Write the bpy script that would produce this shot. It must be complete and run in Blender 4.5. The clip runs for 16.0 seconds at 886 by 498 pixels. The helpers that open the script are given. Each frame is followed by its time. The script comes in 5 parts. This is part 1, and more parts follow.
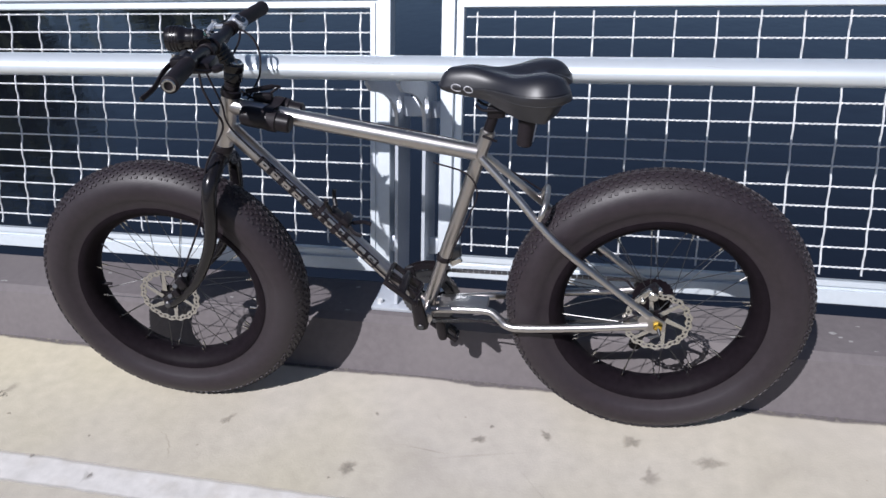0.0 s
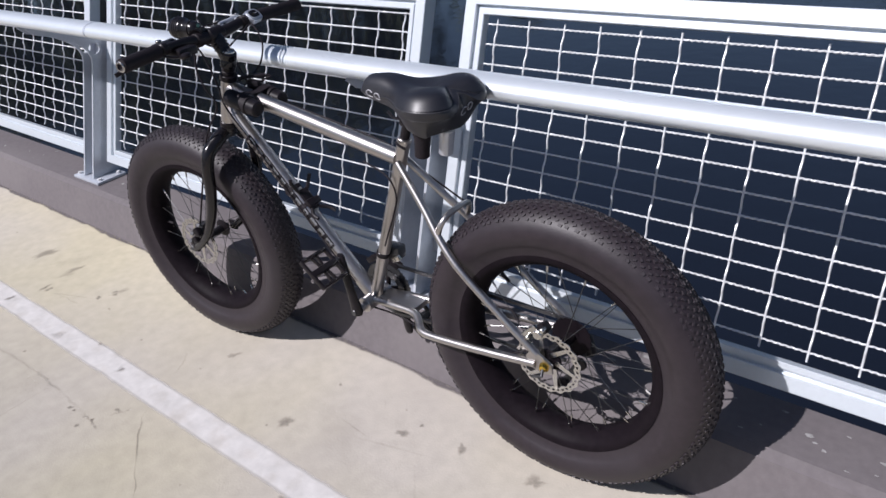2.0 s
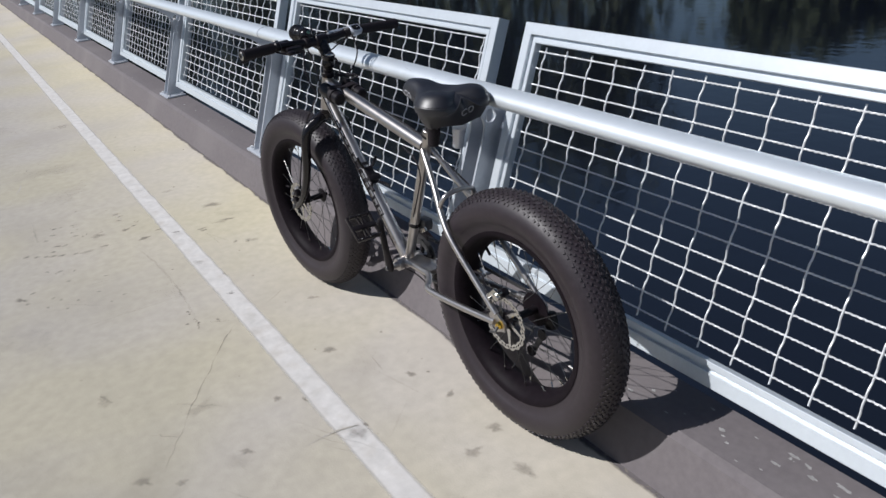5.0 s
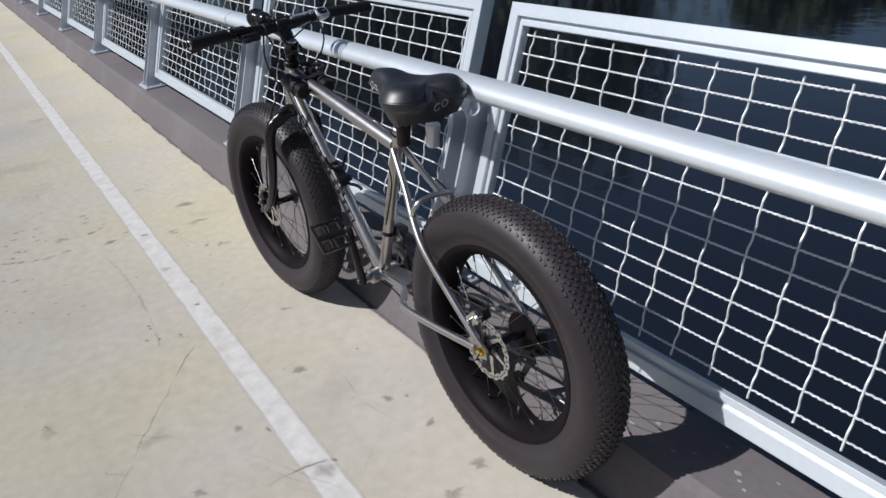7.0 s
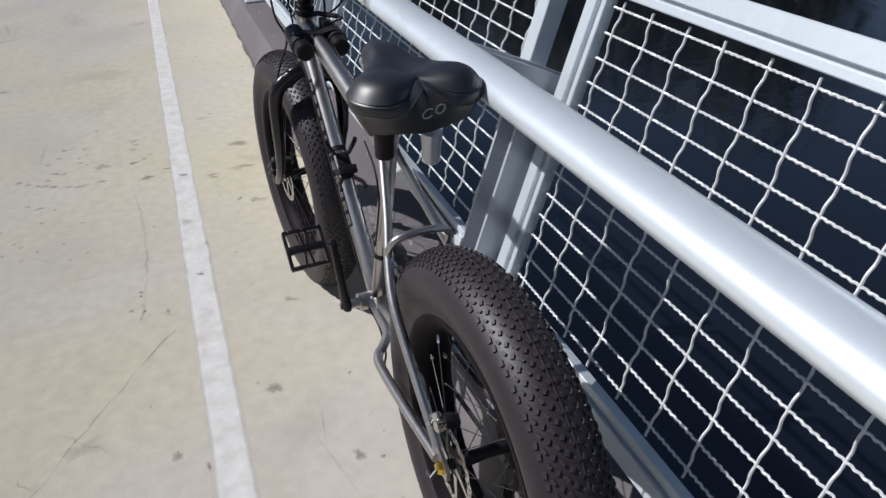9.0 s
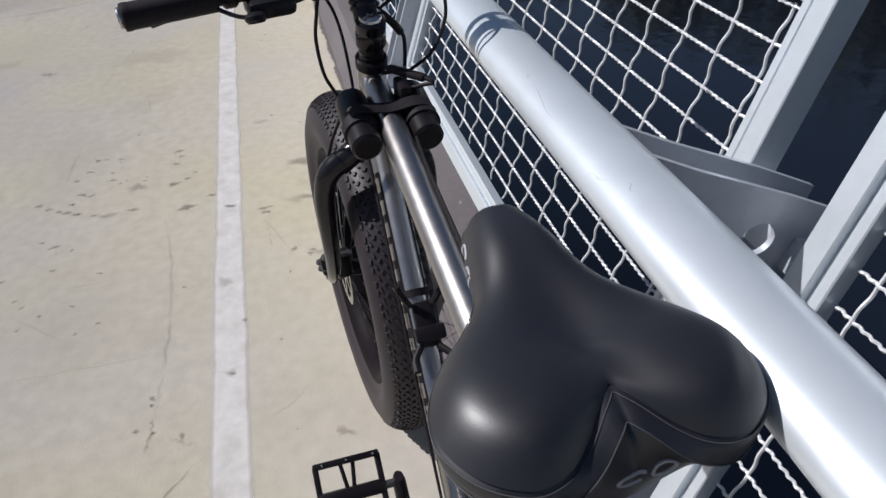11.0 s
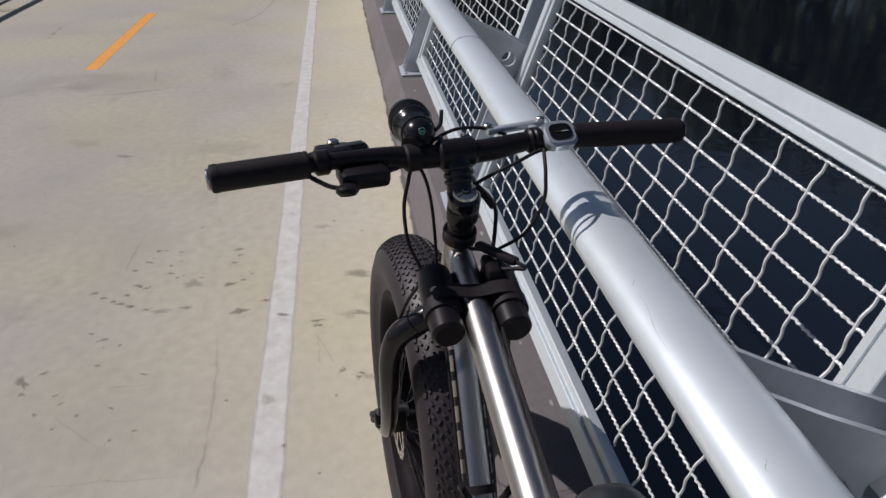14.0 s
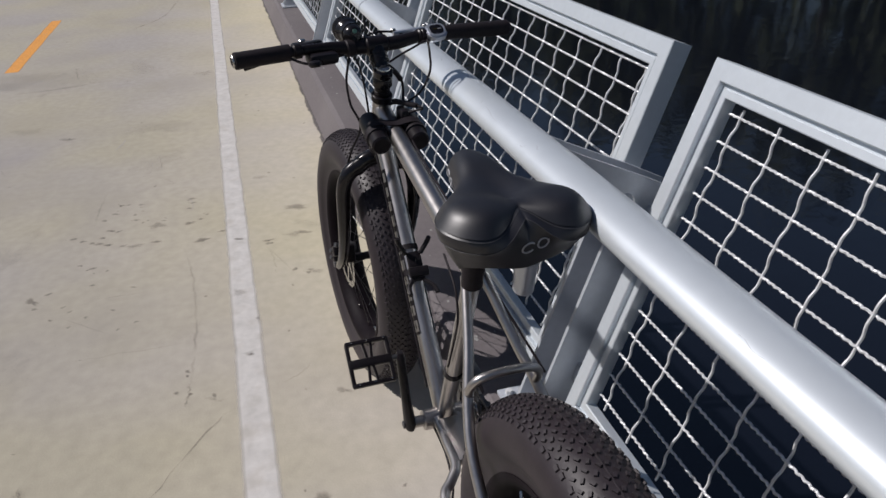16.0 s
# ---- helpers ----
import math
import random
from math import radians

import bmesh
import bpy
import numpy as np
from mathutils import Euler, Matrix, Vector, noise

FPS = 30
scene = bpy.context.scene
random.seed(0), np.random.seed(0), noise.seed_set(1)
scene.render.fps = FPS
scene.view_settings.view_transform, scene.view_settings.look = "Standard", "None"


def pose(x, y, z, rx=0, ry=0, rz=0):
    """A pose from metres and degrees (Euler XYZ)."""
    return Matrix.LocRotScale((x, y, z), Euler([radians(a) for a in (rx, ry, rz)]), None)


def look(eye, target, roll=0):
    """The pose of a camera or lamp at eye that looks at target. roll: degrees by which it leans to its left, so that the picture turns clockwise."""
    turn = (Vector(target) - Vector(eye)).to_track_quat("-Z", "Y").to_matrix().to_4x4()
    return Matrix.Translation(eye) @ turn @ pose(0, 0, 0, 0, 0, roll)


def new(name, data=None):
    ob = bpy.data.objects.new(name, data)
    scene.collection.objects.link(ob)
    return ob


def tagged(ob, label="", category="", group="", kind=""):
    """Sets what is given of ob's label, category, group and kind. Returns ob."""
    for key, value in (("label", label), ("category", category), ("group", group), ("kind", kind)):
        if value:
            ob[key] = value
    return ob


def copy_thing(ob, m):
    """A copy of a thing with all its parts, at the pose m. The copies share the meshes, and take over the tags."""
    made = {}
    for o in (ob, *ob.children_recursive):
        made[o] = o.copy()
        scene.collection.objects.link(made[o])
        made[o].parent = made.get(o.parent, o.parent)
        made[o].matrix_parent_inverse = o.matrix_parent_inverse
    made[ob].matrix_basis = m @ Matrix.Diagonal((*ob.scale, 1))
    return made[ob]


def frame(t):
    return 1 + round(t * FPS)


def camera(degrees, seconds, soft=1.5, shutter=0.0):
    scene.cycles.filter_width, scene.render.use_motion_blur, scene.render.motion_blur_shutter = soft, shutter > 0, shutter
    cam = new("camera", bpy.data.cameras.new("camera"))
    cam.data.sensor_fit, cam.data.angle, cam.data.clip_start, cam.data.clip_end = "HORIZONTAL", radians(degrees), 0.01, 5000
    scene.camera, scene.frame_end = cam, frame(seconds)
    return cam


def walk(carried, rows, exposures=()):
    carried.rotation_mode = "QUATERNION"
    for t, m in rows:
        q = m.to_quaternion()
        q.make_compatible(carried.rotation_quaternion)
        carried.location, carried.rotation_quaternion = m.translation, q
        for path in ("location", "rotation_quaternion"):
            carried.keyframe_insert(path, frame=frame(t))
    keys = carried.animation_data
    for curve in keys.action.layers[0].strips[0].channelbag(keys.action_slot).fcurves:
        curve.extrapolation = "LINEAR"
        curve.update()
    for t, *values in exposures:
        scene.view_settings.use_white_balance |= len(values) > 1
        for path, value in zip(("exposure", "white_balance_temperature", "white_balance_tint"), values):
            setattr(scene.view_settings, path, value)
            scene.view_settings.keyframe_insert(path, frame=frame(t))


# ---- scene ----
cam = camera(62.1, 16.0)

PATH = [
    (0, (0.536, -2.166, 1.501), (0.126, -0.501, 0.472), -3.6),
    (0.5, (0.762, -2.071, 1.514), (0.165, -0.467, 0.481), -4.9),
    (1, (1.073, -2.062, 1.538), (0.249, -0.55, 0.521), -4.5),
    (1.5, (1.283, -1.942, 1.501), (0.244, -0.55, 0.51), -6.7),
    (2, (1.428, -1.776, 1.488), (0.27, -0.484, 0.493), -6.7),
    (2.5, (1.629, -1.695, 1.466), (0.32, -0.552, 0.476), -6.2),
    (3, (1.78, -1.662, 1.468), (0.321, -0.688, 0.507), -7.7),
    (3.5, (1.877, -1.768, 1.44), (0.397, -0.788, 0.518), -7.9),
    (4, (1.98, -1.783, 1.454), (0.543, -0.752, 0.521), -5.4),
    (4.5, (2.098, -1.731, 1.484), (0.626, -0.743, 0.56), -4.9),
    (5, (2.132, -1.706, 1.509), (0.601, -0.765, 0.63), -5.1),
    (5.2, (2.137, -1.698, 1.509), (0.587, -0.771, 0.648), -5.6),
    (7.3, (1.895, -1.39, 1.428), (0.377, -0.472, 0.504), -5.9),
    (7.5, (1.865, -1.313, 1.416), (0.359, -0.399, 0.469), -4.7),
    (8, (1.805, -1.133, 1.411), (0.248, -0.349, 0.431), -3.4),
    (8.2, (1.765, -1.094, 1.406), (0.192, -0.368, 0.407), -3.8),
    (10.3, (1.021, -0.738, 1.359), (-0.596, -0.39, 0.236), -3.0),
    (10.5, (0.927, -0.74, 1.352), (-0.692, -0.429, 0.219), -4.3),
    (11, (0.718, -0.724, 1.346), (-0.88, -0.412, 0.185), -4.6),
    (11.5, (0.507, -0.684, 1.347), (-1.088, -0.415, 0.17), -1.3),
    (12, (0.365, -0.658, 1.368), (-1.253, -0.476, 0.205), -1.9),
    (12.5, (0.318, -0.65, 1.384), (-1.358, -0.526, 0.299), -2.6),
    (13, (0.316, -0.66, 1.394), (-1.399, -0.576, 0.37), -2.1),
    (13.5, (0.374, -0.677, 1.404), (-1.369, -0.615, 0.424), -2.8),
    (14, (0.568, -0.748, 1.418), (-1.175, -0.516, 0.466), -0.5),
    (14.5, (0.82, -0.825, 1.451), (-0.913, -0.411, 0.541), -2.6),
    (15, (0.979, -0.83, 1.465), (-0.735, -0.33, 0.563), -1.5),
    (15.5, (1.161, -0.843, 1.44), (-0.556, -0.358, 0.537), -1.7),
    (16, (1.307, -0.921, 1.441), (-0.389, -0.456, 0.488), -2.0),
]
walk(cam, [(t, look(eye, target, roll)) for t, eye, target, roll in PATH],
     [(0, 0.28, 5880, 14), (2.0, 0.29, 5980, 17), (3.0, 0.36, 6000, 14), (4.2, 0.22, 6000, 12), (5.2, 0.15, 6000, 11), (8.2, 0.15, 5980, 11), (10.6, 0.08, 6000, 12), (11.5, 0.05, 6130, 14), (12.5, -0.09, 6260, 14), (16, -0.19, 6260, 14)])

# ---- world and sun ----
SUN = Vector((-0.43, -1.0, 1.17)).normalized()
world = bpy.data.worlds.new("sky")
scene.world = world
world.use_nodes = True
wn = world.node_tree
sky = wn.nodes.new("ShaderNodeTexSky")
sky.sky_type = "NISHITA"
sky.sun_disc = False
sky.sun_elevation = math.asin(SUN.z)
sky.sun_rotation = math.atan2(SUN.x, SUN.y)
wn.links.new(sky.outputs[0], wn.nodes["Background"].inputs[0])
wn.nodes["Background"].inputs[1].default_value = 0.045
sun_data = bpy.data.lights.new("sun", "SUN")
sun_data.energy = 4.7
sun_data.angle = radians(0.55)
sun_data.color = (1.0, 0.95, 0.88)
sun = new("sun", sun_data)
sun.matrix_world = look(SUN * 20, (0, 0, 0))


# ---- materials ----
def material(name, colour, rough=0.5, metal=0.0, grain=0.0, grain_scale=60.0, stain=0.0, stain_scale=3.0,
             stain_colour=None, bump=0.0, bump_scale=200.0, coat=0.0, spec=0.5, rough_var=0.0, bump_depth=0.002, wash=None, wash_scale=0.5, lane=None):
    """Principled surface with fine grain, large stains, bump and uneven gloss, in object-free world coordinates."""
    m = bpy.data.materials.new(name)
    m.use_nodes = True
    nt = m.node_tree
    b = nt.nodes["Principled BSDF"]
    b.inputs["Roughness"].default_value = rough
    b.inputs["Metallic"].default_value = metal
    b.inputs["Coat Weight"].default_value = coat
    b.inputs["Coat Roughness"].default_value = 0.08
    b.inputs["Specular IOR Level"].default_value = spec
    tex = nt.nodes.new("ShaderNodeTexCoord")

    def noise_tex(scale, detail=5.0):
        n = nt.nodes.new("ShaderNodeTexNoise")
        n.inputs["Scale"].default_value = scale
        n.inputs["Detail"].default_value = detail
        nt.links.new(tex.outputs["Object"], n.inputs["Vector"])
        return n.outputs["Fac"]

    def mixed(fac, a, c, low=0.35, high=0.65):
        r = nt.nodes.new("ShaderNodeMapRange")
        r.inputs["From Min"].default_value, r.inputs["From Max"].default_value = low, high
        nt.links.new(fac, r.inputs["Value"])
        x = nt.nodes.new("ShaderNodeMix")
        x.data_type = "RGBA"
        nt.links.new(r.outputs[0], x.inputs["Factor"])
        for k, v in ((6, a), (7, c)):
            if hasattr(v, "links"):
                nt.links.new(v, x.inputs[k])
            else:
                x.inputs[k].default_value = (*v, 1)
        return x.outputs[2]

    base = colour
    if grain:
        base = mixed(noise_tex(grain_scale), [c * (1 - grain) for c in colour], [min(1, c * (1 + grain)) for c in colour], 0.3, 0.7)
    if stain:
        dark = stain_colour or [c * (1 - stain) for c in colour]
        base = mixed(noise_tex(stain_scale, 7), base, dark, 0.5, 0.8)
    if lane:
        # greyer and darker below a line along x at y = lane[0], paler beyond it
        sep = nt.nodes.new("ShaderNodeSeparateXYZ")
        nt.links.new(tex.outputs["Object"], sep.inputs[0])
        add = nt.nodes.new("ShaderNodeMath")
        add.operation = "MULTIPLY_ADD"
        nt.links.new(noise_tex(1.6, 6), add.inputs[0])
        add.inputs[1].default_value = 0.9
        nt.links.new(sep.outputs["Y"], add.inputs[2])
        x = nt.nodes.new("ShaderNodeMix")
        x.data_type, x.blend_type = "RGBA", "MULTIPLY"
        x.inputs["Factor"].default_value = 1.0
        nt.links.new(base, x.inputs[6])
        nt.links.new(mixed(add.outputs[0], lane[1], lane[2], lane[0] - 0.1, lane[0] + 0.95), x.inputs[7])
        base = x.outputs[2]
    if wash:
        x = nt.nodes.new("ShaderNodeMix")
        x.data_type, x.blend_type = "RGBA", "MULTIPLY"
        x.inputs["Factor"].default_value = 1.0
        nt.links.new(base, x.inputs[6])
        nt.links.new(mixed(noise_tex(wash_scale, 3), wash[0], wash[1], 0.38, 0.62), x.inputs[7])
        base = x.outputs[2]
    if hasattr(base, "links"):
        nt.links.new(base, b.inputs["Base Color"])
    else:
        b.inputs["Base Color"].default_value = (*base, 1)
    if rough_var:
        r = nt.nodes.new("ShaderNodeMapRange")
        r.inputs["To Min"].default_value, r.inputs["To Max"].default_value = max(0.02, rough - rough_var), min(1, rough + rough_var)
        nt.links.new(noise_tex(grain_scale * 0.5), r.inputs["Value"])
        nt.links.new(r.outputs[0], b.inputs["Roughness"])
    if bump:
        bn = nt.nodes.new("ShaderNodeBump")
        bn.inputs["Strength"].default_value = bump
        bn.inputs["Distance"].default_value = bump_depth
        nt.links.new(noise_tex(bump_scale), bn.inputs["Height"])
        nt.links.new(bn.outputs[0], b.inputs["Normal"])
    return m


M = {}
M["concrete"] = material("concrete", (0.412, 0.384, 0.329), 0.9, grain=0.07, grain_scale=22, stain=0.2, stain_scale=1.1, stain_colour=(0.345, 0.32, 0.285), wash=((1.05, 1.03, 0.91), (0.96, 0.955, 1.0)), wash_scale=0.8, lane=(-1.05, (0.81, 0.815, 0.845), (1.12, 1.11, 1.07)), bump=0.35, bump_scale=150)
M["line_paint"] = material("line_paint", (0.56, 0.543, 0.525), 0.8, grain=0.05, grain_scale=50, stain=0.3, stain_scale=14, stain_colour=(0.45, 0.42, 0.385), bump=0.3)
M["orange_paint"] = material("orange_paint", (0.75, 0.33, 0.06), 0.7, grain=0.06, stain=0.2, stain_scale=12)
M["kerb_coat"] = material("kerb_coat", (0.120, 0.106, 0.110), 0.8, grain=0.09, grain_scale=45, stain=0.3, stain_scale=1.6, stain_colour=(0.158, 0.142, 0.142), bump=0.2)
M["fence_paint"] = material("fence_paint", (0.61, 0.655, 0.695), 0.40, metal=0.43, grain=0.03, stain=0.08, stain_scale=6)
M["wire"] = material("galvanised_wire", (0.63, 0.64, 0.655), 0.40, metal=0.22, grain=0.1, grain_scale=150)


def fade_edges(m, low=0.35, scale=220):
    """Lets a thin stain thin out towards its rim: opacity from the point attribute "film", broken up by noise."""
    nt = m.node_tree
    att = nt.nodes.new("ShaderNodeAttribute")
    att.attribute_name = "film"
    n = nt.nodes.new("ShaderNodeTexNoise")
    n.inputs["Scale"].default_value = scale
    tex = nt.nodes.new("ShaderNodeTexCoord")
    nt.links.new(tex.outputs["Object"], n.inputs["Vector"])
    r = nt.nodes.new("ShaderNodeMapRange")
    r.inputs["From Min"].default_value, r.inputs["From Max"].default_value = 0.25, 0.75
    r.inputs["To Min"].default_value, r.inputs["To Max"].default_value = low, 1.0
    nt.links.new(n.outputs["Fac"], r.inputs["Value"])
    mul = nt.nodes.new("ShaderNodeMath")
    mul.operation = "MULTIPLY"
    nt.links.new(att.outputs["Fac"], mul.inputs[0])
    nt.links.new(r.outputs[0], mul.inputs[1])
    nt.links.new(mul.outputs[0], nt.nodes["Principled BSDF"].inputs["Alpha"])


M["rail"] = material("satin_aluminium", (0.72, 0.77, 0.81), 0.36, metal=0.52, grain=0.012, grain_scale=40, stain=0.05, stain_scale=9, rough_var=0.03)
M["scratch"] = material("rail_scratch", (0.30, 0.30, 0.31), 0.6)
M["kerb_scuff"] = material("pale_scuff", (0.26, 0.255, 0.25), 0.8, grain=0.2, grain_scale=90)
M["post"] = material("post_paint", (0.50, 0.53, 0.58), 0.4, metal=0.4, grain=0.04)
M["water"] = material("dark_water", (0.0050, 0.0064, 0.0110), 0.06, spec=0.9, stain=0.4, stain_scale=0.05, bump=0.5, bump_scale=1.4, bump_depth=0.02)
M["spot"] = material("dried_drip", (0.15, 0.128, 0.105), 0.8, grain=0.25, grain_scale=80)
fade_edges(M["spot"])
fade_edges(M["line_paint"], 0.78, 16)
fade_edges(M["orange_paint"], 0.75, 45)
M["coat_edge"] = material("kerb_coat_edge", (0.120, 0.106, 0.110), 0.8, grain=0.09, grain_scale=45)
fade_edges(M["coat_edge"], 0.5, 60)
M["scuff"] = material("rubber_scuff", (0.345, 0.32, 0.28), 0.85, grain=0.1, grain_scale=80)
M["earth"] = material("bank_earth", (0.06, 0.048, 0.034), 0.95, grain=0.3, grain_scale=0.8)
M["bark"] = material("bark", (0.06, 0.05, 0.04), 0.9, grain=0.3, grain_scale=3)
M["leaves"] = material("foliage", (0.035, 0.048, 0.018), 0.7, grain=0.4, grain_scale=0.7)
M["tyre"] = material("tyre_rubber", (0.0190, 0.0134, 0.0172), 0.50, grain=0.2, grain_scale=60, stain=0.3, stain_scale=5, stain_colour=(0.026, 0.021, 0.025), spec=0.45, bump=0.12)
M["titanium"] = material("brushed_titanium", (0.465, 0.442, 0.428), 0.33, metal=1.0, grain=0.03, grain_scale=120, rough_var=0.05)
M["black_paint"] = material("black_anodised", (0.0100, 0.0080, 0.0098), 0.36, grain=0.2, grain_scale=90, spec=0.24)
M["rubber"] = material("soft_rubber", (0.0135, 0.0105, 0.0130), 0.6, grain=0.2, grain_scale=120, bump=0.2, bump_scale=400, spec=0.22)
M["leather"] = material("black_leatherette", (0.0090, 0.0090, 0.0130), 0.45, spec=0.75, grain=0.1, grain_scale=200, bump=0.04, bump_scale=700)
M["steel"] = material("polished_steel", (0.55, 0.535, 0.505), 0.25, metal=1.0, grain=0.06, grain_scale=100)
M["gold"] = material("gold_anodised", (0.75, 0.50, 0.08), 0.25, metal=1.0)
M["chrome_plastic"] = material("silver_plastic", (0.55, 0.57, 0.62), 0.3, metal=0.6)
M["black_gloss"] = material("gloss_black", (0.008, 0.007, 0.0085), 0.20, grain=0.2, grain_scale=60, coat=0.08, spec=0.4)
M["tread"] = material("tread_rubber", (0.0215, 0.0162, 0.0205), 0.6, grain=0.25, grain_scale=70, stain=0.3, stain_scale=9, stain_colour=(0.025, 0.021, 0.020))
M["spoke"] = material("spoke_steel", (0.10, 0.10, 0.10), 0.3, metal=0.9)
M["dark_steel"] = material("dark_steel", (0.10, 0.10, 0.105), 0.4, metal=0.8, grain=0.1)
M["thread"] = material("grey_thread", (0.05, 0.05, 0.056), 0.7)
M["green_button"] = material("green_button", (0.10, 0.22, 0.17), 0.4)
M["grey_print"] = material("grey_print", (0.33, 0.33, 0.35), 0.5)
M["rim"] = material("satin_black_rim", (0.0085, 0.0062, 0.0082), 0.55, grain=0.2, grain_scale=60, spec=0.06)


# ---- mesh helpers ----
def mesh_of(bm, name, mat, smooth=True):
    me = bpy.data.meshes.new(name)
    bm.normal_update()
    bm.to_mesh(me)
    bm.free()
    for m in (mat if isinstance(mat, (list, tuple)) else [mat]):
        me.materials.append(m)
    if smooth:
        me.polygons.foreach_set("use_smooth", [True] * len(me.polygons))
        me.set_sharp_from_angle(angle=radians(38))
    return me


def part(name, bm, mat, parent, label="", smooth=True):
    ob = new(name, mesh_of(bm, name, mat, smooth))
    ob.parent = parent
    return tagged(ob, label) if label else ob


def thing(name, label, category, at=None, group="", kind=""):
    ob = new(name)
    ob.empty_display_size = 0.1
    if at is not None:
        ob.matrix_world = at
    return tagged(ob, label, category, group, kind)


def box(bm, size, centre=(0, 0, 0), bevel=0.0, turn=None):
    """A box of the given size; bevel rounds its edges."""
    r = bmesh.ops.create_cube(bm, size=1.0)
    vs = r["verts"]
    bmesh.ops.scale(bm, vec=size, verts=vs)
    if bevel:
        es = list({e for v in vs for e in v.link_edges})
        r = bmesh.ops.bevel(bm, geom=es, offset=bevel, segments=2, affect="EDGES", profile=0.5)
        vs = list({v for f in r["faces"] for v in f.verts} | {v for v in vs if v.is_valid})
    m = Matrix.Translation(centre) @ (turn.to_4x4() if turn is not None else Matrix())
    bmesh.ops.transform(bm, matrix=m, verts=vs)
    return vs


def frames_along(pts, closed=False):
    """Stable frames (normal, side) along a polyline."""
    n = len(pts)
    tang = []
    for i in range(n):
        a = pts[(i - 1) % n] if closed or i > 0 else pts[i]
        b = pts[(i + 1) % n] if closed or i < n - 1 else pts[i]
        tang.append((b - a).normalized())
    ref = Vector((0, 0, 1)) if abs(tang[0].z) < 0.9 else Vector((1, 0, 0))
    u = (ref - tang[0] * ref.dot(tang[0])).normalized()
    res = []
    for t in tang:
        u = (u - t * u.dot(t)).normalized()
        res.append((u, t.cross(u)))
    return res


def tube(bm, pts, radius, seg=10, closed=False, caps=True, squash=1.0):
    """A round tube through the points; radius is a number or one for each point."""
    pts = [Vector(p) for p in pts]
    radii = radius if isinstance(radius, (list, tuple)) else [radius] * len(pts)
    fr = frames_along(pts, closed)
    rings = []
    for p, (u, v), r in zip(pts, fr, radii):
        rings.append([bm.verts.new(p + (u * math.cos(a) + v * math.sin(a) * squash) * r) for a in [2 * math.pi * k / seg for k in range(seg)]])
    n = len(rings)
    for i in range(n if closed else n - 1):
        a, b = rings[i], rings[(i + 1) % n]
        for k in range(seg):
            bm.faces.new((a[k], a[(k + 1) % seg], b[(k + 1) % seg], b[k]))
    if caps and not closed:
        bm.faces.new(list(reversed(rings[0])))
        bm.faces.new(rings[-1])
    return rings


def curve_points(ctrl, n=8):
    """Catmull-Rom points through the controls."""
    c = [Vector(p) for p in ctrl]
    c = [c[0] * 2 - c[1], *c, c[-1] * 2 - c[-2]]
    out = []
    for i in range(1, len(c) - 2):
        for k in range(n):
            t = k / n
            p0, p1, p2, p3 = c[i - 1], c[i], c[i + 1], c[i + 2]
            out.append(0.5 * (2 * p1 + (p2 - p0) * t + (2 * p0 - 5 * p1 + 4 * p2 - p3) * t * t + (3 * p1 - p0 - 3 * p2 + p3) * t ** 3))
    out.append(c[-2])
    return out


def lathe(bm, profile, axis_point, axis, seg=48, closed_profile=False):
    """Turns a profile of (radius, height along the axis) round the axis."""
    axis = Vector(axis).normalized()
    o = Vector(axis_point)
    ref = Vector((0, 0, 1)) if abs(axis.z) < 0.9 else Vector((1, 0, 0))
    u = (ref - axis * ref.dot(axis)).normalized()
    v = axis.cross(u)
    rings = []
    for k in range(seg):
        a = 2 * math.pi * k / seg
        d = u * math.cos(a) + v * math.sin(a)
        rings.append([bm.verts.new(o + d * r + axis * h) for r, h in profile])
    m = len(profile)
    for k in range(seg):
        a, b = rings[k], rings[(k + 1) % seg]
        for i in range(m if closed_profile else m - 1):
            j = (i + 1) % m
            bm.faces.new((a[i], a[j], b[j], b[i]))
    bmesh.ops.remove_doubles(bm, verts=bm.verts, dist=1e-6)
    return rings


def plate(bm, outline, thick, m=None):
    """A flat plate: outline (x, y) extruded by thick along z, then moved by m."""
    lo = [bm.verts.new((x, y, -thick / 2)) for x, y in outline]
    hi = [bm.verts.new((x, y, thick / 2)) for x, y in outline]
    n = len(outline)
    bm.faces.new(list(reversed(lo)))
    bm.faces.new(hi)
    for i in range(n):
        bm.faces.new((lo[i], lo[(i + 1) % n], hi[(i + 1) % n], hi[i]))
    if m is not None:
        bmesh.ops.transform(bm, matrix=m, verts=lo + hi)
    return lo + hi


# ---- the setting ----
KERB_Z, KERB_Y, KERB_FOOT, KERB_BACK = 0.16, -0.42, -0.49, -0.228
X0, X1 = -46.0, 14.0
MIDDLE_Y = -2.62
ACROSS = Matrix.Translation((-2.0, 2 * MIDDLE_Y, 0)) @ Matrix.Rotation(math.pi, 4, "Z")


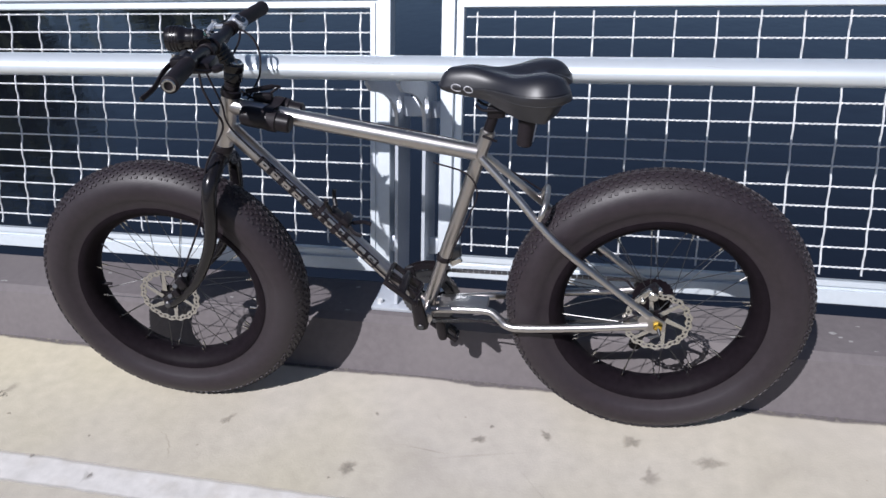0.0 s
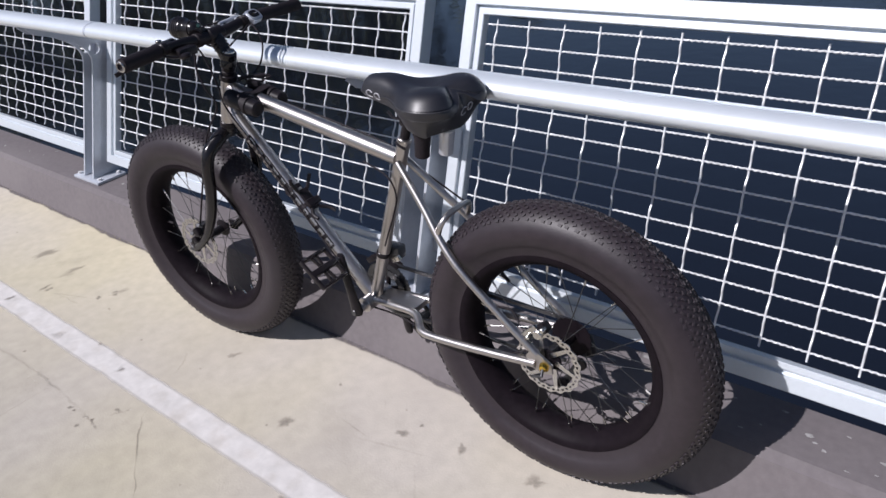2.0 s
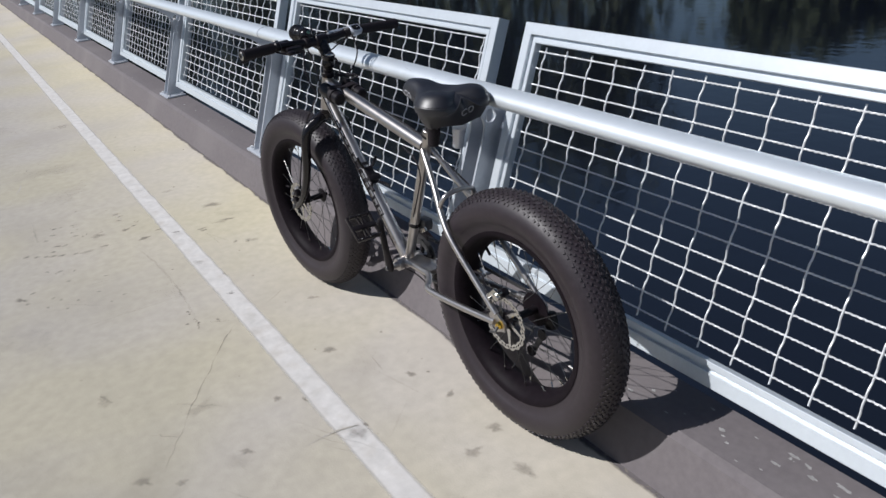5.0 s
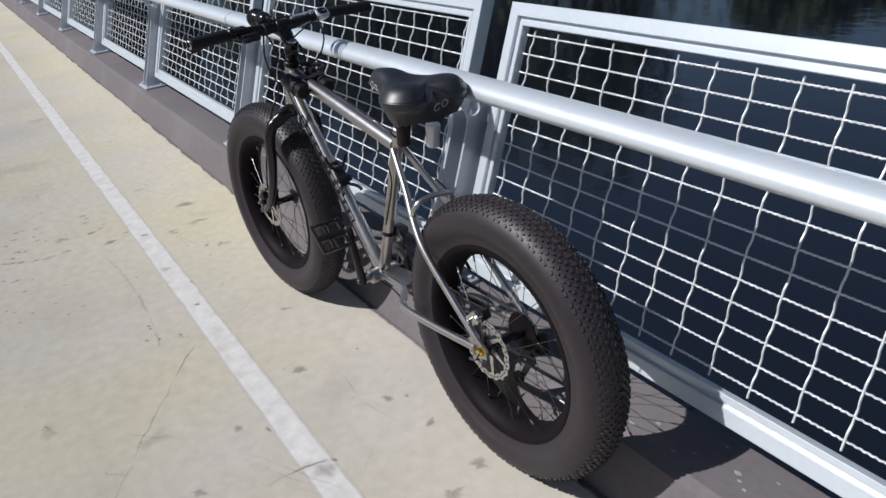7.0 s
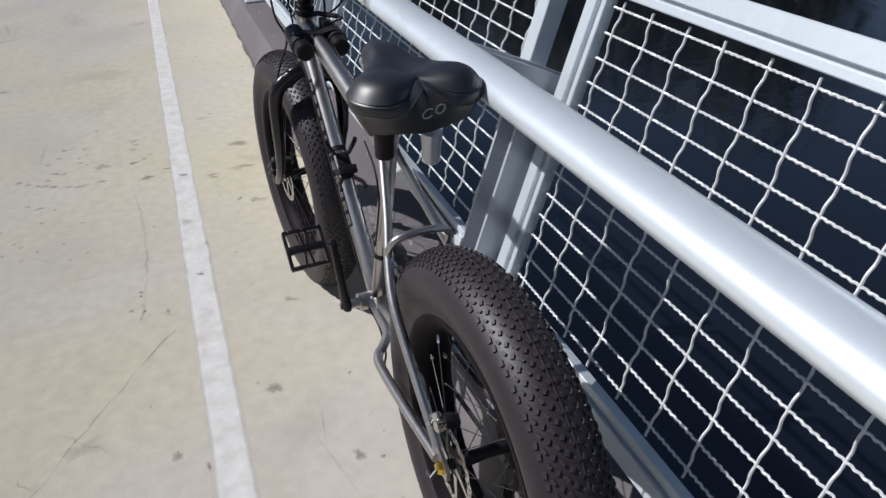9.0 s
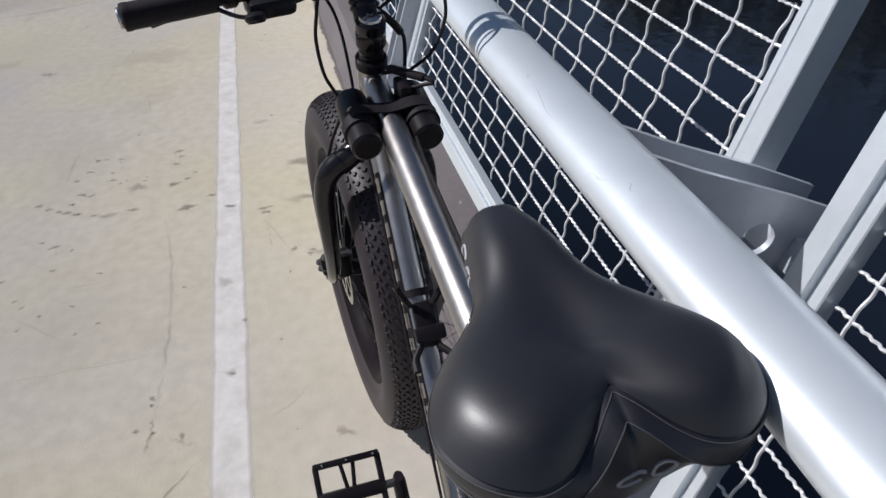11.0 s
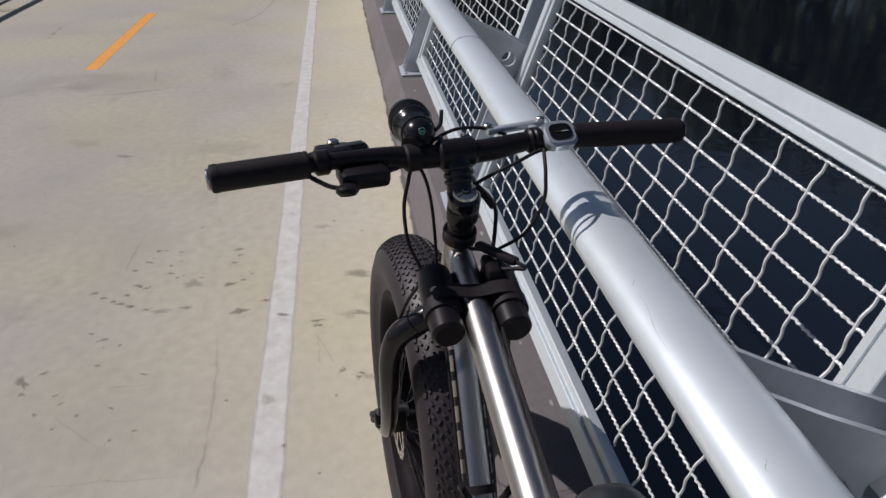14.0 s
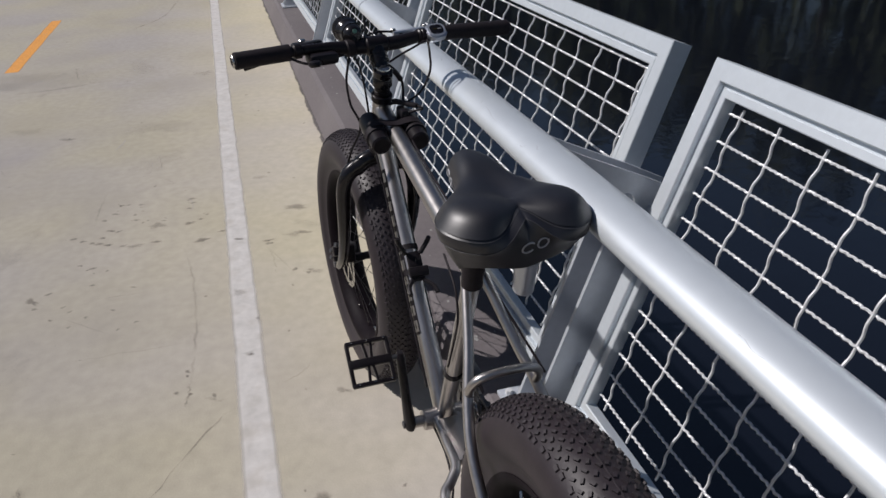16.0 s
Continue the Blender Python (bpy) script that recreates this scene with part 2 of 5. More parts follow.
def ragged_strip(bm, xa, xb, y, width, z, wobble, step=0.04, soft=0.0):
    """A flat painted strip along x with slightly uneven edges, which thin out over the distance soft."""
    film = bm.verts.layers.float.get("film") or bm.verts.layers.float.new("film")
    n = int((xb - xa) / step)
    rows = []
    for i in range(n + 1):
        x = xa + (xb - xa) * i / n
        e0 = wobble * (noise.noise((x * 6, 1.3, 0)) + 0.6 * noise.noise((x * 22, 4.1, 0)))
        e1 = wobble * (noise.noise((x * 6, 9.7, 0)) + 0.6 * noise.noise((x * 22, 7.9, 0)))
        low, high = y - width / 2 + e0, y + width / 2 + e1
        row = []
        for across, f in ((low - soft / 2, 0.0 if soft else 1.0), (low + soft / 2 + 0.001, 1.0), (high - soft / 2 - 0.001, 1.0), (high + soft / 2, 0.0 if soft else 1.0)):
            v = bm.verts.new((x, across, z))
            v[film] = f
            row.append(v)
        rows.append(row)
    for a, b in zip(rows, rows[1:]):
        for k in range(3):
            bm.faces.new((a[k], b[k], b[k + 1], a[k + 1]))


def setting():
    bm = bmesh.new()
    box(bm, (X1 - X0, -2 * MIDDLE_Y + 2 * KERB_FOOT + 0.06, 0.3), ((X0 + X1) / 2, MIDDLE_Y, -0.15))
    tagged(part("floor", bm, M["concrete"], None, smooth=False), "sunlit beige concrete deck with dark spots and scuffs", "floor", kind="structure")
    bm = bmesh.new()
    plate(bm, [(KERB_FOOT, 0), (KERB_Y - 0.012, KERB_Z - 0.014), (KERB_Y + 0.014, KERB_Z), (KERB_BACK, KERB_Z), (KERB_BACK, -0.45), (KERB_FOOT, -0.45)], X1 - X0,
          Matrix.Translation(((X0 + X1) / 2, 0, 0)) @ Matrix(((0, 0, 1, 0), (1, 0, 0, 0), (0, 1, 0, 0), (0, 0, 0, 1))))
    bmesh.ops.recalc_face_normals(bm, faces=bm.faces)
    kerb = tagged(part("kerb", bm, M["kerb_coat"], None, smooth=False), "low dark grey coated kerb under the railing", "kerb", kind="structure")
    copy_thing(kerb, Matrix.Translation((X0 + X1, 2 * MIDDLE_Y, 0)) @ Matrix.Rotation(math.pi, 4, "Z"))
    bm = bmesh.new()
    ragged_strip(bm, -44, 12, -1.025, 0.090, 0.0004, 0.004, 0.04, 0.014)
    tagged(part("road_marking", bm, M["line_paint"], None, smooth=False), "worn white painted edge line on the concrete", "road marking", kind="structure")
    bm = bmesh.new()
    ragged_strip(bm, -44, 12, KERB_FOOT - 0.004, 0.022, 0.0004, 0.013, 0.03, 0.010)
    tagged(part("coat_edge", bm, M["coat_edge"], None, smooth=False), "ragged edge of the dark kerb coating on the deck", "kerb", kind="structure")
    bm = bmesh.new()
    for k in range(-1, 4):
        ragged_strip(bm, -7.4 - 6.1 * k, -5.2 - 6.1 * k, MIDDLE_Y, 0.10, 0.0004, 0.005, 0.04, 0.010)
    tagged(part("centre_marking", bm, M["orange_paint"], None, smooth=False), "faded orange dashed centre line on the concrete", "road marking", kind="structure")
    bm = bmesh.new()
    bmesh.ops.create_grid(bm, x_segments=2, y_segments=2, size=2500)
    bmesh.ops.translate(bm, vec=(0, 0, -6), verts=bm.verts)
    tagged(part("water", bm, M["water"], None, smooth=False), "dark still water far below the railing", "water", kind="structure")


setting()


def deck_spots():
    """Oil drips, chewing-gum spots and scuffs on the concrete, flat flakes with uneven outlines."""
    rnd = random.Random(5)
    bm = bmesh.new()
    film = bm.verts.layers.float.new("film")
    count = [0]

    def flake(x, y, r, stretch=1.0, turn=0.0, n=19, dense=1.0):
        c, s = math.cos(turn), math.sin(turn)
        ph = rnd.random() * 50
        count[0] += 1
        h = (0.0022 if -1.09 < y < -0.96 else 0.0008) + count[0] * 4e-6
        mid = bm.verts.new((x, y, h))
        mid[film] = 0.62 * dense
        inner, outer = [], []
        for k in range(n):
            a = 2 * math.pi * k / n
            q = r * (1 + 0.8 * noise.noise((math.cos(a) * 1.3 + ph, math.sin(a) * 1.3, ph)) + 0.35 * noise.noise((math.cos(a) * 4 + ph, math.sin(a) * 4, ph)))
            for row, g, f in ((inner, 0.6, 0.5), (outer, 1.25, 0.0)):
                px, py = g * q * stretch * math.cos(a), g * q * math.sin(a)
                v = bm.verts.new((x + c * px - s * py, y + s * px + c * py, h))
                v[film] = f * dense
                row.append(v)
        for k in range(n):
            j = (k + 1) % n
            bm.faces.new((mid, inner[k], inner[j]))
            bm.faces.new((inner[k], outer[k], outer[j], inner[j]))

    drips = [(-1.88, -1.71), (-1.84, -1.67), (-1.81, -1.63), (-1.79, -1.60), (-1.77, -1.56), (-1.74, -1.50), (-1.73, -1.36), (-1.89, -1.53), (-1.91, -1.56), (-1.85, -1.59),
             (-2.18, -1.54), (-2.18, -1.51), (-2.16, -1.45), (-2.05, -1.47), (-1.95, -1.43), (-1.99, -1.46), (-1.94, -1.34), (-2.15, -1.22), (-2.10, -1.21), (-2.04, -1.23),
             (-1.90, -1.18), (-1.94, -1.15), (-1.61, -1.65), (-1.57, -1.60), (-1.58, -0.90), (-1.55, -0.90), (-1.29, -0.82), (-1.27, -0.76), (-1.25, -0.77), (-2.03, -1.60), (-2.09, -1.56)]
    for x, y in drips:
        flake(x, y, rnd.uniform(0.006, 0.010), rnd.uniform(1.2, 2.2), rnd.uniform(1.2, 2.0))
        flake(x + rnd.gauss(0, 0.015), y + rnd.gauss(0, 0.015), rnd.uniform(0.002, 0.004), rnd.uniform(1, 2), rnd.uniform(0, 3.1))
    small = [(-1.29, -1.67), (-1.36, -1.43), (-1.21, -1.70), (-1.14, -1.63), (-1.19, -1.58), (-1.21, -1.49), (-1.07, -1.46), (-1.25, -1.64), (-1.17, -0.84), (-1.53, -1.54), (-1.41, -1.74),
             (-2.31, -2.14), (-3.96, -2.56), (-3.32, -1.93), (-3.45, -0.82), (-0.62, -1.21), (-0.59, -1.14), (-1.10, -1.40), (-0.74, -1.22), (-0.77, -1.02), (-0.06, -0.67), (0.14, -1.08), (-0.12, -0.92)]
    for x, y in small:
        flake(x, y, rnd.uniform(0.004, 0.008), rnd.uniform(1.0, 2.2), rnd.uniform(0, 3.1))
    # larger blots: place, size, stretch, turn, density
    for x, y, r, st, turn, dense in ((-1.68, -1.17, 0.017, 1.8, 1.6, 1.2), (-1.74, -1.085, 0.009, 1.7, 1.6, 1.2), (-1.635, -1.02, 0.010, 1.9, 1.6, 1.3), (-1.87, -1.23, 0.013, 1.7, 1.7, 1.2),
                                     (-1.90, -1.36, 0.026, 1.5, 1.4, 0.7), (-1.72, -1.45, 0.020, 1.6, 1.6, 0.6), (-1.88, -0.745, 0.026, 1.7, 1.5, 0.9), (-1.605, -0.74, 0.013, 3.6, 1.25, 0.9),
                                     (-1.18, -1.04, 0.020, 1.3, 0.4, 0.5), (-0.08, -0.88, 0.018, 1.3, 0.5, 0.9), (0.25, -0.725, 0.012, 1.6, 0.3, 0.9), (0.43, -0.68, 0.011, 1.5, 2.0, 0.9),
                                     (0.66, -0.67, 0.017, 1.4, 0.8, 0.8), (0.86, -0.715, 0.022, 1.5, 0.4, 0.7), (0.70, -0.79, 0.018, 1.6, 1.2, 0.7), (0.07, -1.15, 0.012, 1.4, 0.2, 0.9)):
        flake(x, y, r, st, turn, 27, dense)
    for x, y, r, st, turn, dense in ((0.26, -1.33, 0.012, 1.6, 0.7, 0.8), (-1.37, -1.79, 0.014, 2.2, 0.6, 1.1), (-1.31, -1.77, 0.008, 2.0, 1.0, 0.9), (-0.32, -1.64, 0.022, 1.8, 0.3, 0.4),
                                     (-0.05, -1.38, 0.030, 1.5, 1.9, 0.35), (-0.49, -0.76, 0.012, 1.6, 1.0, 0.7), (0.40, -1.01, 0.030, 1.6, 0.2, 0.3), (-1.25, -0.74, 0.014, 1.8, 1.4, 0.5)):
        flake(x, y, r, st, turn, 27, dense)
    # broad faint grime and long tyre marks
    for _ in range(34):
        flake(rnd.uniform(-5, 2.0), rnd.uniform(-3.0, -0.6), rnd.uniform(0.03, 0.10), rnd.uniform(1, 2.6), rnd.uniform(0, 3.1), 25, rnd.uniform(0.08, 0.24))

    def streak(points, width, dense):
        """A hairline crack or a rubber streak along a few points of the deck."""
        pts = curve_points([(x, y, 0) for x, y in points], 12)
        count[0] += 1
        ph = rnd.random() * 50
        last = None
        for i, p in enumerate(pts):
            d = (pts[min(i + 1, len(pts) - 1)] - pts[max(i - 1, 0)]).normalized()
            side = Vector((-d.y, d.x, 0))
            p = p + side * (0.010 * noise.noise((i * 0.31, ph, 0)))
            w = width * (0.75 + 0.9 * noise.noise((i * 0.7, ph, 9)))
            f = dense * min(1.0, 4 * i / len(pts), 4 * (len(pts) - 1 - i) / len(pts)) * (0.75 + 0.9 * noise.noise((i * 0.23, ph, 5)))
            h = (0.0022 if -1.09 < p.y < -0.96 else 0.0008) + count[0] * 4e-6
            row = []
            for e, k in ((-1, 0.0), (0, 1.0), (1, 0.0)):
                v = bm.verts.new((p.x + side.x * w * e, p.y + side.y * w * e, h))
                v[film] = max(0.0, f * k)
                row.append(v)
            if last:
                for k in (0, 1):
                    bm.faces.new((last[k], last[k + 1], row[k + 1], row[k]))
            last = row

    for points, width, dense in (([(-0.52, -1.06), (-0.466, -1.131), (-0.279, -1.262), (-0.092, -1.394), (0.081, -1.493), (0.22, -1.592)], 0.0040, 0.55),
                                 ([(-0.022, -1.553), (0.02, -1.516), (0.062, -1.479)], 0.003, 0.45), ([(-0.151, -1.462), (-0.073, -1.381), (0.014, -1.294)], 0.006, 0.22),
                                 ([(0.197, -1.171), (0.357, -1.09), (0.573, -0.973)], 0.004, 0.30), ([(0.256, -1.158), (0.381, -1.102), (0.485, -1.039)], 0.004, 0.26),
                                 ([(-0.372, -1.645), (-0.32, -1.632), (-0.285, -1.616)], 0.006, 0.45), ([(-2.403, -1.623), (-2.151, -1.633), (-1.904, -1.645)], 0.010, 0.22),
                                 ([(-1.65, -1.25), (-1.461, -1.221), (-1.206, -1.198), (-0.993, -1.195), (-0.787, -1.203), (-0.632, -1.212)], 0.009, 0.24),
                                 ([(-0.676, -1.215), (-0.613, -1.214), (-0.556, -1.227)], 0.008, 0.60), ([(-0.600, -1.175), (-0.57, -1.14), (-0.554, -1.104)], 0.010, 0.34),
                                 ([(-0.67, -0.827), (-0.608, -0.885), (-0.59, -0.935)], 0.005, 0.32), ([(-0.920, -1.60), (-0.915, -1.50), (-0.906, -1.19)], 0.004, 0.28),
                                 ([(-1.497, -0.898), (-1.38, -0.893), (-1.28, -0.892)], 0.006, 0.2), ([(-1.312, -1.539), (-1.301, -1.367)], 0.005, 0.2),
                                 ([(-6.60, -1.82), (-6.75, -1.71), (-7.22, -1.53), (-8.50, -1.384)], 0.016, 0.45), ([(-5.19, -2.151), (-4.95, -2.10), (-4.71, -2.056)], 0.014, 0.35),
                                 ([(-6.34, -3.28), (-6.60, -3.31), (-6.94, -3.32)], 0.030, 0.40), ([(-4.50, -2.50), (-4.52, -2.20), (-4.60, -1.90)], 0.050, 0.22)):
        streak(points, width, dense)
    for x, y, r, st, turn, dense in ((0.293, -1.36, 0.030, 1.6, 0.4, 0.28), (0.192, -1.625, 0.016, 1.5, 0.7, 0.7), (0.27, -1.533, 0.012, 1.5, 1.2, 0.6), (0.411, -1.019, 0.024, 1.5, 0.6, 0.45),
                                     (-0.715, -1.22, 0.005, 1.1, 0.3, 1.5), (-0.775, -1.025, 0.012, 1.8, 1.5, 0.5), (-1.60, -0.79, 0.018, 1.6, 1.5, 0.4), (-2.305, -0.886, 0.020, 1.8, 1.5, 0.4),
                                     (-4.80, -2.30, 0.26, 1.5, 1.65, 0.20), (-4.95, -2.60, 0.20, 1.4, 1.5, 0.18), (-3.30, -1.935, 0.022, 1.9, 1.2, 0.7), (-3.54, -2.195, 0.06, 1.7, 1.4, 0.25)):
        flake(x, y, r, st, turn, 27, dense)
    for _ in range(16):
        flake(rnd.uniform(-3, 2.0), rnd.uniform(-2.4, -0.6), rnd.uniform(0.002, 0.004), rnd.uniform(12, 30), rnd.gauss(0.2, 0.7), 25, rnd.uniform(0.12, 0.35))
    for _ in range(150):
        flake(rnd.uniform(-9, 2.2), rnd.uniform(-3.4, -0.56), rnd.choice((0.0018, 0.0025, 0.003, 0.004, 0.006)), rnd.uniform(1, 2.5), rnd.uniform(0, 3.1), 8)
    tagged(part("deck_spots", bm, M["spot"], None, smooth=False), "scattered dark drips and gum spots on the concrete", "stains", kind="stuff")


deck_spots()


def deck_scuffs():
    """Long faint rubber scuffs and hairline marks."""
    rnd = random.Random(11)
    bm = bmesh.new()
    for turn in range(30):
        x, y, a, ln = rnd.uniform(-9, 2), rnd.uniform(-3.2, -1.1), rnd.uniform(0, 3.1), rnd.uniform(0.06, 0.25)
        bend = rnd.uniform(-0.5, 0.5)
        w = rnd.uniform(0.002, 0.006)
        last = None
        for i in range(9):
            t = i / 8
            b = a + bend * (t - 0.5)
            px, py = x + ln * t * math.cos(b), y + ln * t * math.sin(b)
            ww = w * math.sin(math.pi * (0.06 + 0.88 * t)) * (0.7 + 0.6 * rnd.random())
            z = (0.0019 if -1.09 < py < -0.96 else 0.0005) + turn * 4e-6
            pair = (bm.verts.new((px - ww * math.sin(b), py + ww * math.cos(b), z)), bm.verts.new((px + ww * math.sin(b), py - ww * math.cos(b), z)))
            if last:
                bm.faces.new((last[0], last[1], pair[1], pair[0]))
            last = pair
    tagged(part("deck_scuffs", bm, M["scuff"], None, smooth=False), "faint grey rubber scuffs on the concrete", "stains", kind="stuff")


deck_scuffs()


def kerb_scuffs():
    """Pale chips and droppings on top of the kerb coating."""
    rnd = random.Random(21)
    bm = bmesh.new()
    for k in range(70):
        x, y = (rnd.gauss(1.35, 0.22), rnd.uniform(-0.40, -0.26)) if k < 26 else (rnd.uniform(-6, 2.2), rnd.uniform(-0.40, -0.24))
        r, ph, st = rnd.uniform(0.0015, 0.006), rnd.random() * 40, rnd.uniform(1, 3.5)
        vs = []
        for i in range(11):
            a = 2 * math.pi * i / 11
            q = r * (1 + 0.8 * noise.noise((math.cos(a) * 1.4 + ph, math.sin(a) * 1.4, ph)))
            vs.append(bm.verts.new((x + q * st * math.cos(a), y + q * math.sin(a), KERB_Z + 0.0008 + k * 1e-5)))
        bm.faces.new(vs)
    tagged(part("kerb_scuffs", bm, M["kerb_scuff"], None, smooth=False), "small pale chips and marks on the dark kerb", "stains", kind="stuff")


kerb_scuffs()

# ---- the railing ----
LEAN = radians(19.6)
TOP_Z, SLOPE = 1.064, 0.872
PITCH, GAP = 2.06, 0.155
LENGTH = PITCH - GAP
FENCE = Matrix.Translation((0, 0, TOP_Z)) @ Matrix.Rotation(-LEAN, 4, "X")
# oval handrail: half height and the ratio of its width to its height
RAIL_Y, RAIL_Z, RAIL_R, RAIL_WIDE = -0.4040, 0.941, 0.0295, 1.58


def fence_panel(m, start=0.111, step=0.11273, first=0.079, phase=1, near=True):
    root = thing("fence_panel", "pale grey painted steel fence panel filled with crimped wire mesh", "fence panel", m, "railing panels")
    # angle-iron profile: inset from the outer edge, depth behind the face
    prof = [(0.0, 0.05), (0.0, 0.002), (0.002, 0.0), (0.038, 0.0), (0.040, 0.002), (0.040, 0.013), (0.050, 0.013), (0.050, 0.007), (0.064, 0.007), (0.066, 0.009), (0.066, 0.036), (0.006, 0.036), (0.006, 0.05)]
    corner = [(0, 0, 1, -1), (LENGTH, 0, -1, -1), (LENGTH, -SLOPE, -1, 1), (0, -SLOPE, 1, 1)]
    for k, name in enumerate(("top_bar", "end_bar", "bottom_bar", "end_bar")):
        a, b = corner[k], corner[(k + 1) % 4]
        bm = bmesh.new()
        ra = [bm.verts.new((a[0] + a[2] * i, d, a[1] + a[3] * i)) for i, d in prof]
        rb = [bm.verts.new((b[0] + b[2] * i, d, b[1] + b[3] * i)) for i, d in prof]
        for i in range(len(prof)):
            j = (i + 1) % len(prof)
            bm.faces.new((ra[i], ra[j], rb[j], rb[i]))
        bm.faces.new(ra)
        bm.faces.new(rb)
        bmesh.ops.recalc_face_normals(bm, faces=bm.faces)
        part(name, bm, M["fence_paint"], root)
    rows, cols = 13, 16  # wires across and upright
    bm = bmesh.new()
    n, amp = (770, 1.0) if near else (64, 0.0)
    tube(bm, [(0.062 + (LENGTH - 0.124) * i / n, 0.030 + amp * 0.0017 * math.sin(2 * math.pi * i * 110 / n), amp * 0.0007 * math.cos(2 * math.pi * i * 110 / n)) for i in range(n + 1)], 0.0027, 6 if near else 4, caps=False)
    across = mesh_of(bm, "wire", M["wire"])
    for r in range(rows):
        w = new("wire", across)
        w.parent = root
        w.location = (0, 0, -first - 0.0567 * r)
    for flip in (-1, 1):
        bm = bmesh.new()
        n = 150 if near else 39
        zt, zb = -0.074, -0.794
        row = [(zt + (zb - zt) * i / n) for i in range(n + 1)]
        tube(bm, [(0.0, 0.030 + phase * flip * (0.0034 * math.cos(math.pi * (z + first) / 0.0567) - 0.0012 * math.cos(3 * math.pi * (z + first) / 0.0567)), z) for z in row], 0.0029, 6 if near else 4, caps=False)
        upright = mesh_of(bm, "wire", M["wire"])
        for c in range(0 if flip < 0 else 1, cols, 2):
            w = new("wire", upright)
            w.parent = root
            w.location = (start + step * c, 0, 0)
    return root


def holed_plate(bm, outline, hole, thick, m):
    """A plate with a hole through it, extruded along its normal."""
    made = []
    for loop in (outline, hole):
        vs = [bm.verts.new((0, y, z)) for y, z in loop]
        made += [bm.edges.new((vs[i], vs[(i + 1) % len(vs)])) for i in range(len(vs))]
    fill = bmesh.ops.triangle_fill(bm, use_beauty=True, edges=made, normal=(1, 0, 0))
    faces = [g for g in fill["geom"] if isinstance(g, bmesh.types.BMFace)]
    ext = bmesh.ops.extrude_face_region(bm, geom=faces, use_keep_orig=True)
    vs = [g for g in ext["geom"] if isinstance(g, bmesh.types.BMVert)]
    bmesh.ops.translate(bm, vec=(thick, 0, 0), verts=vs)
    bmesh.ops.recalc_face_normals(bm, faces=bm.faces)
    bmesh.ops.transform(bm, matrix=m, verts=bm.verts)


def railing_post(m):
    """Two upright plates on a foot plate, each reaching forward in a curved arm to the handrail; local y points outwards, z up the slope."""
    root = thing("railing_post", "pale grey twin-plate railing post bolted to the kerb", "railing post", m, "railing posts")
    ry, rz = -0.337, -0.254
    arm = [(0.09, -0.290), (-0.02, -0.276), (-0.18, -0.262), (ry + 0.020, rz + 0.010), (ry - 0.006, rz - 0.037)]
    for k in range(8):
        a = k / 7 * math.pi / 2
        arm.append((-0.05 - 0.25 * (1 - math.sin(a) ** 0.8), -0.42 + 0.11 * max(0.0, math.cos(a)) ** 0.8))
    foot = [(-0.05, -(0.894 + 0.3355 * 0.05) / 0.942 + 0.008), (0.09, -(0.894 - 0.3355 * 0.09) / 0.942 + 0.008)]
    hole = [(-0.043 + 0.026 * math.cos(a), -0.345 + 0.026 * math.sin(a)) for a in [2 * math.pi * k / 20 for k in range(20)]]
    bm = bmesh.new()
    holed_plate(bm, arm + foot, hole, 0.010, Matrix.Translation((-0.005, 0, 0)))
    me = mesh_of(bm, "upright_plate", M["post"])
    for x in (-0.042, 0.042):
        p = new("upright_plate", me)
        p.parent = root
        p.location = (x, 0, 0)
    bm = bmesh.new()
    box(bm, (0.074, 0.010, 0.060), (0, 0.010, -0.352), 0.002)
    part("web_plate", bm, M["post"], root)
    flat = Matrix.Rotation(LEAN, 4, "X")
    base = flat @ Matrix.Translation((0, 0, 0))
    bm = bmesh.new()
    y, z = -0.312, KERB_Z + 0.0075 - TOP_Z
    box(bm, (0.235, 0.152, 0.014), (0, y, z), 0.003)
    bmesh.ops.transform(bm, matrix=base, verts=bm.verts)
    part("foot_plate", bm, M["post"], root)
    for sx in (-0.095, 0.095):
        for sy in (-0.05, 0.05):
            bm = bmesh.new()
            lathe(bm, [(0.0, 0.012), (0.009, 0.012), (0.010, 0.009), (0.010, 0.0), (0.0, 0.0)], (sx, y + sy, z + 0.006), (0, 0, 1), 6)
            bmesh.ops.transform(bm, matrix=base, verts=bm.verts)
            part("bolt", bm, M["wire"], root)
    for sx in (-1, 1):
        for zz in (-0.36, -0.78):
            bm = bmesh.new()
            box(bm, (0.034, 0.03, 0.05), (sx * 0.061, 0.03, zz), 0.003)
            part("lug", bm, M["post"], root)
    return root


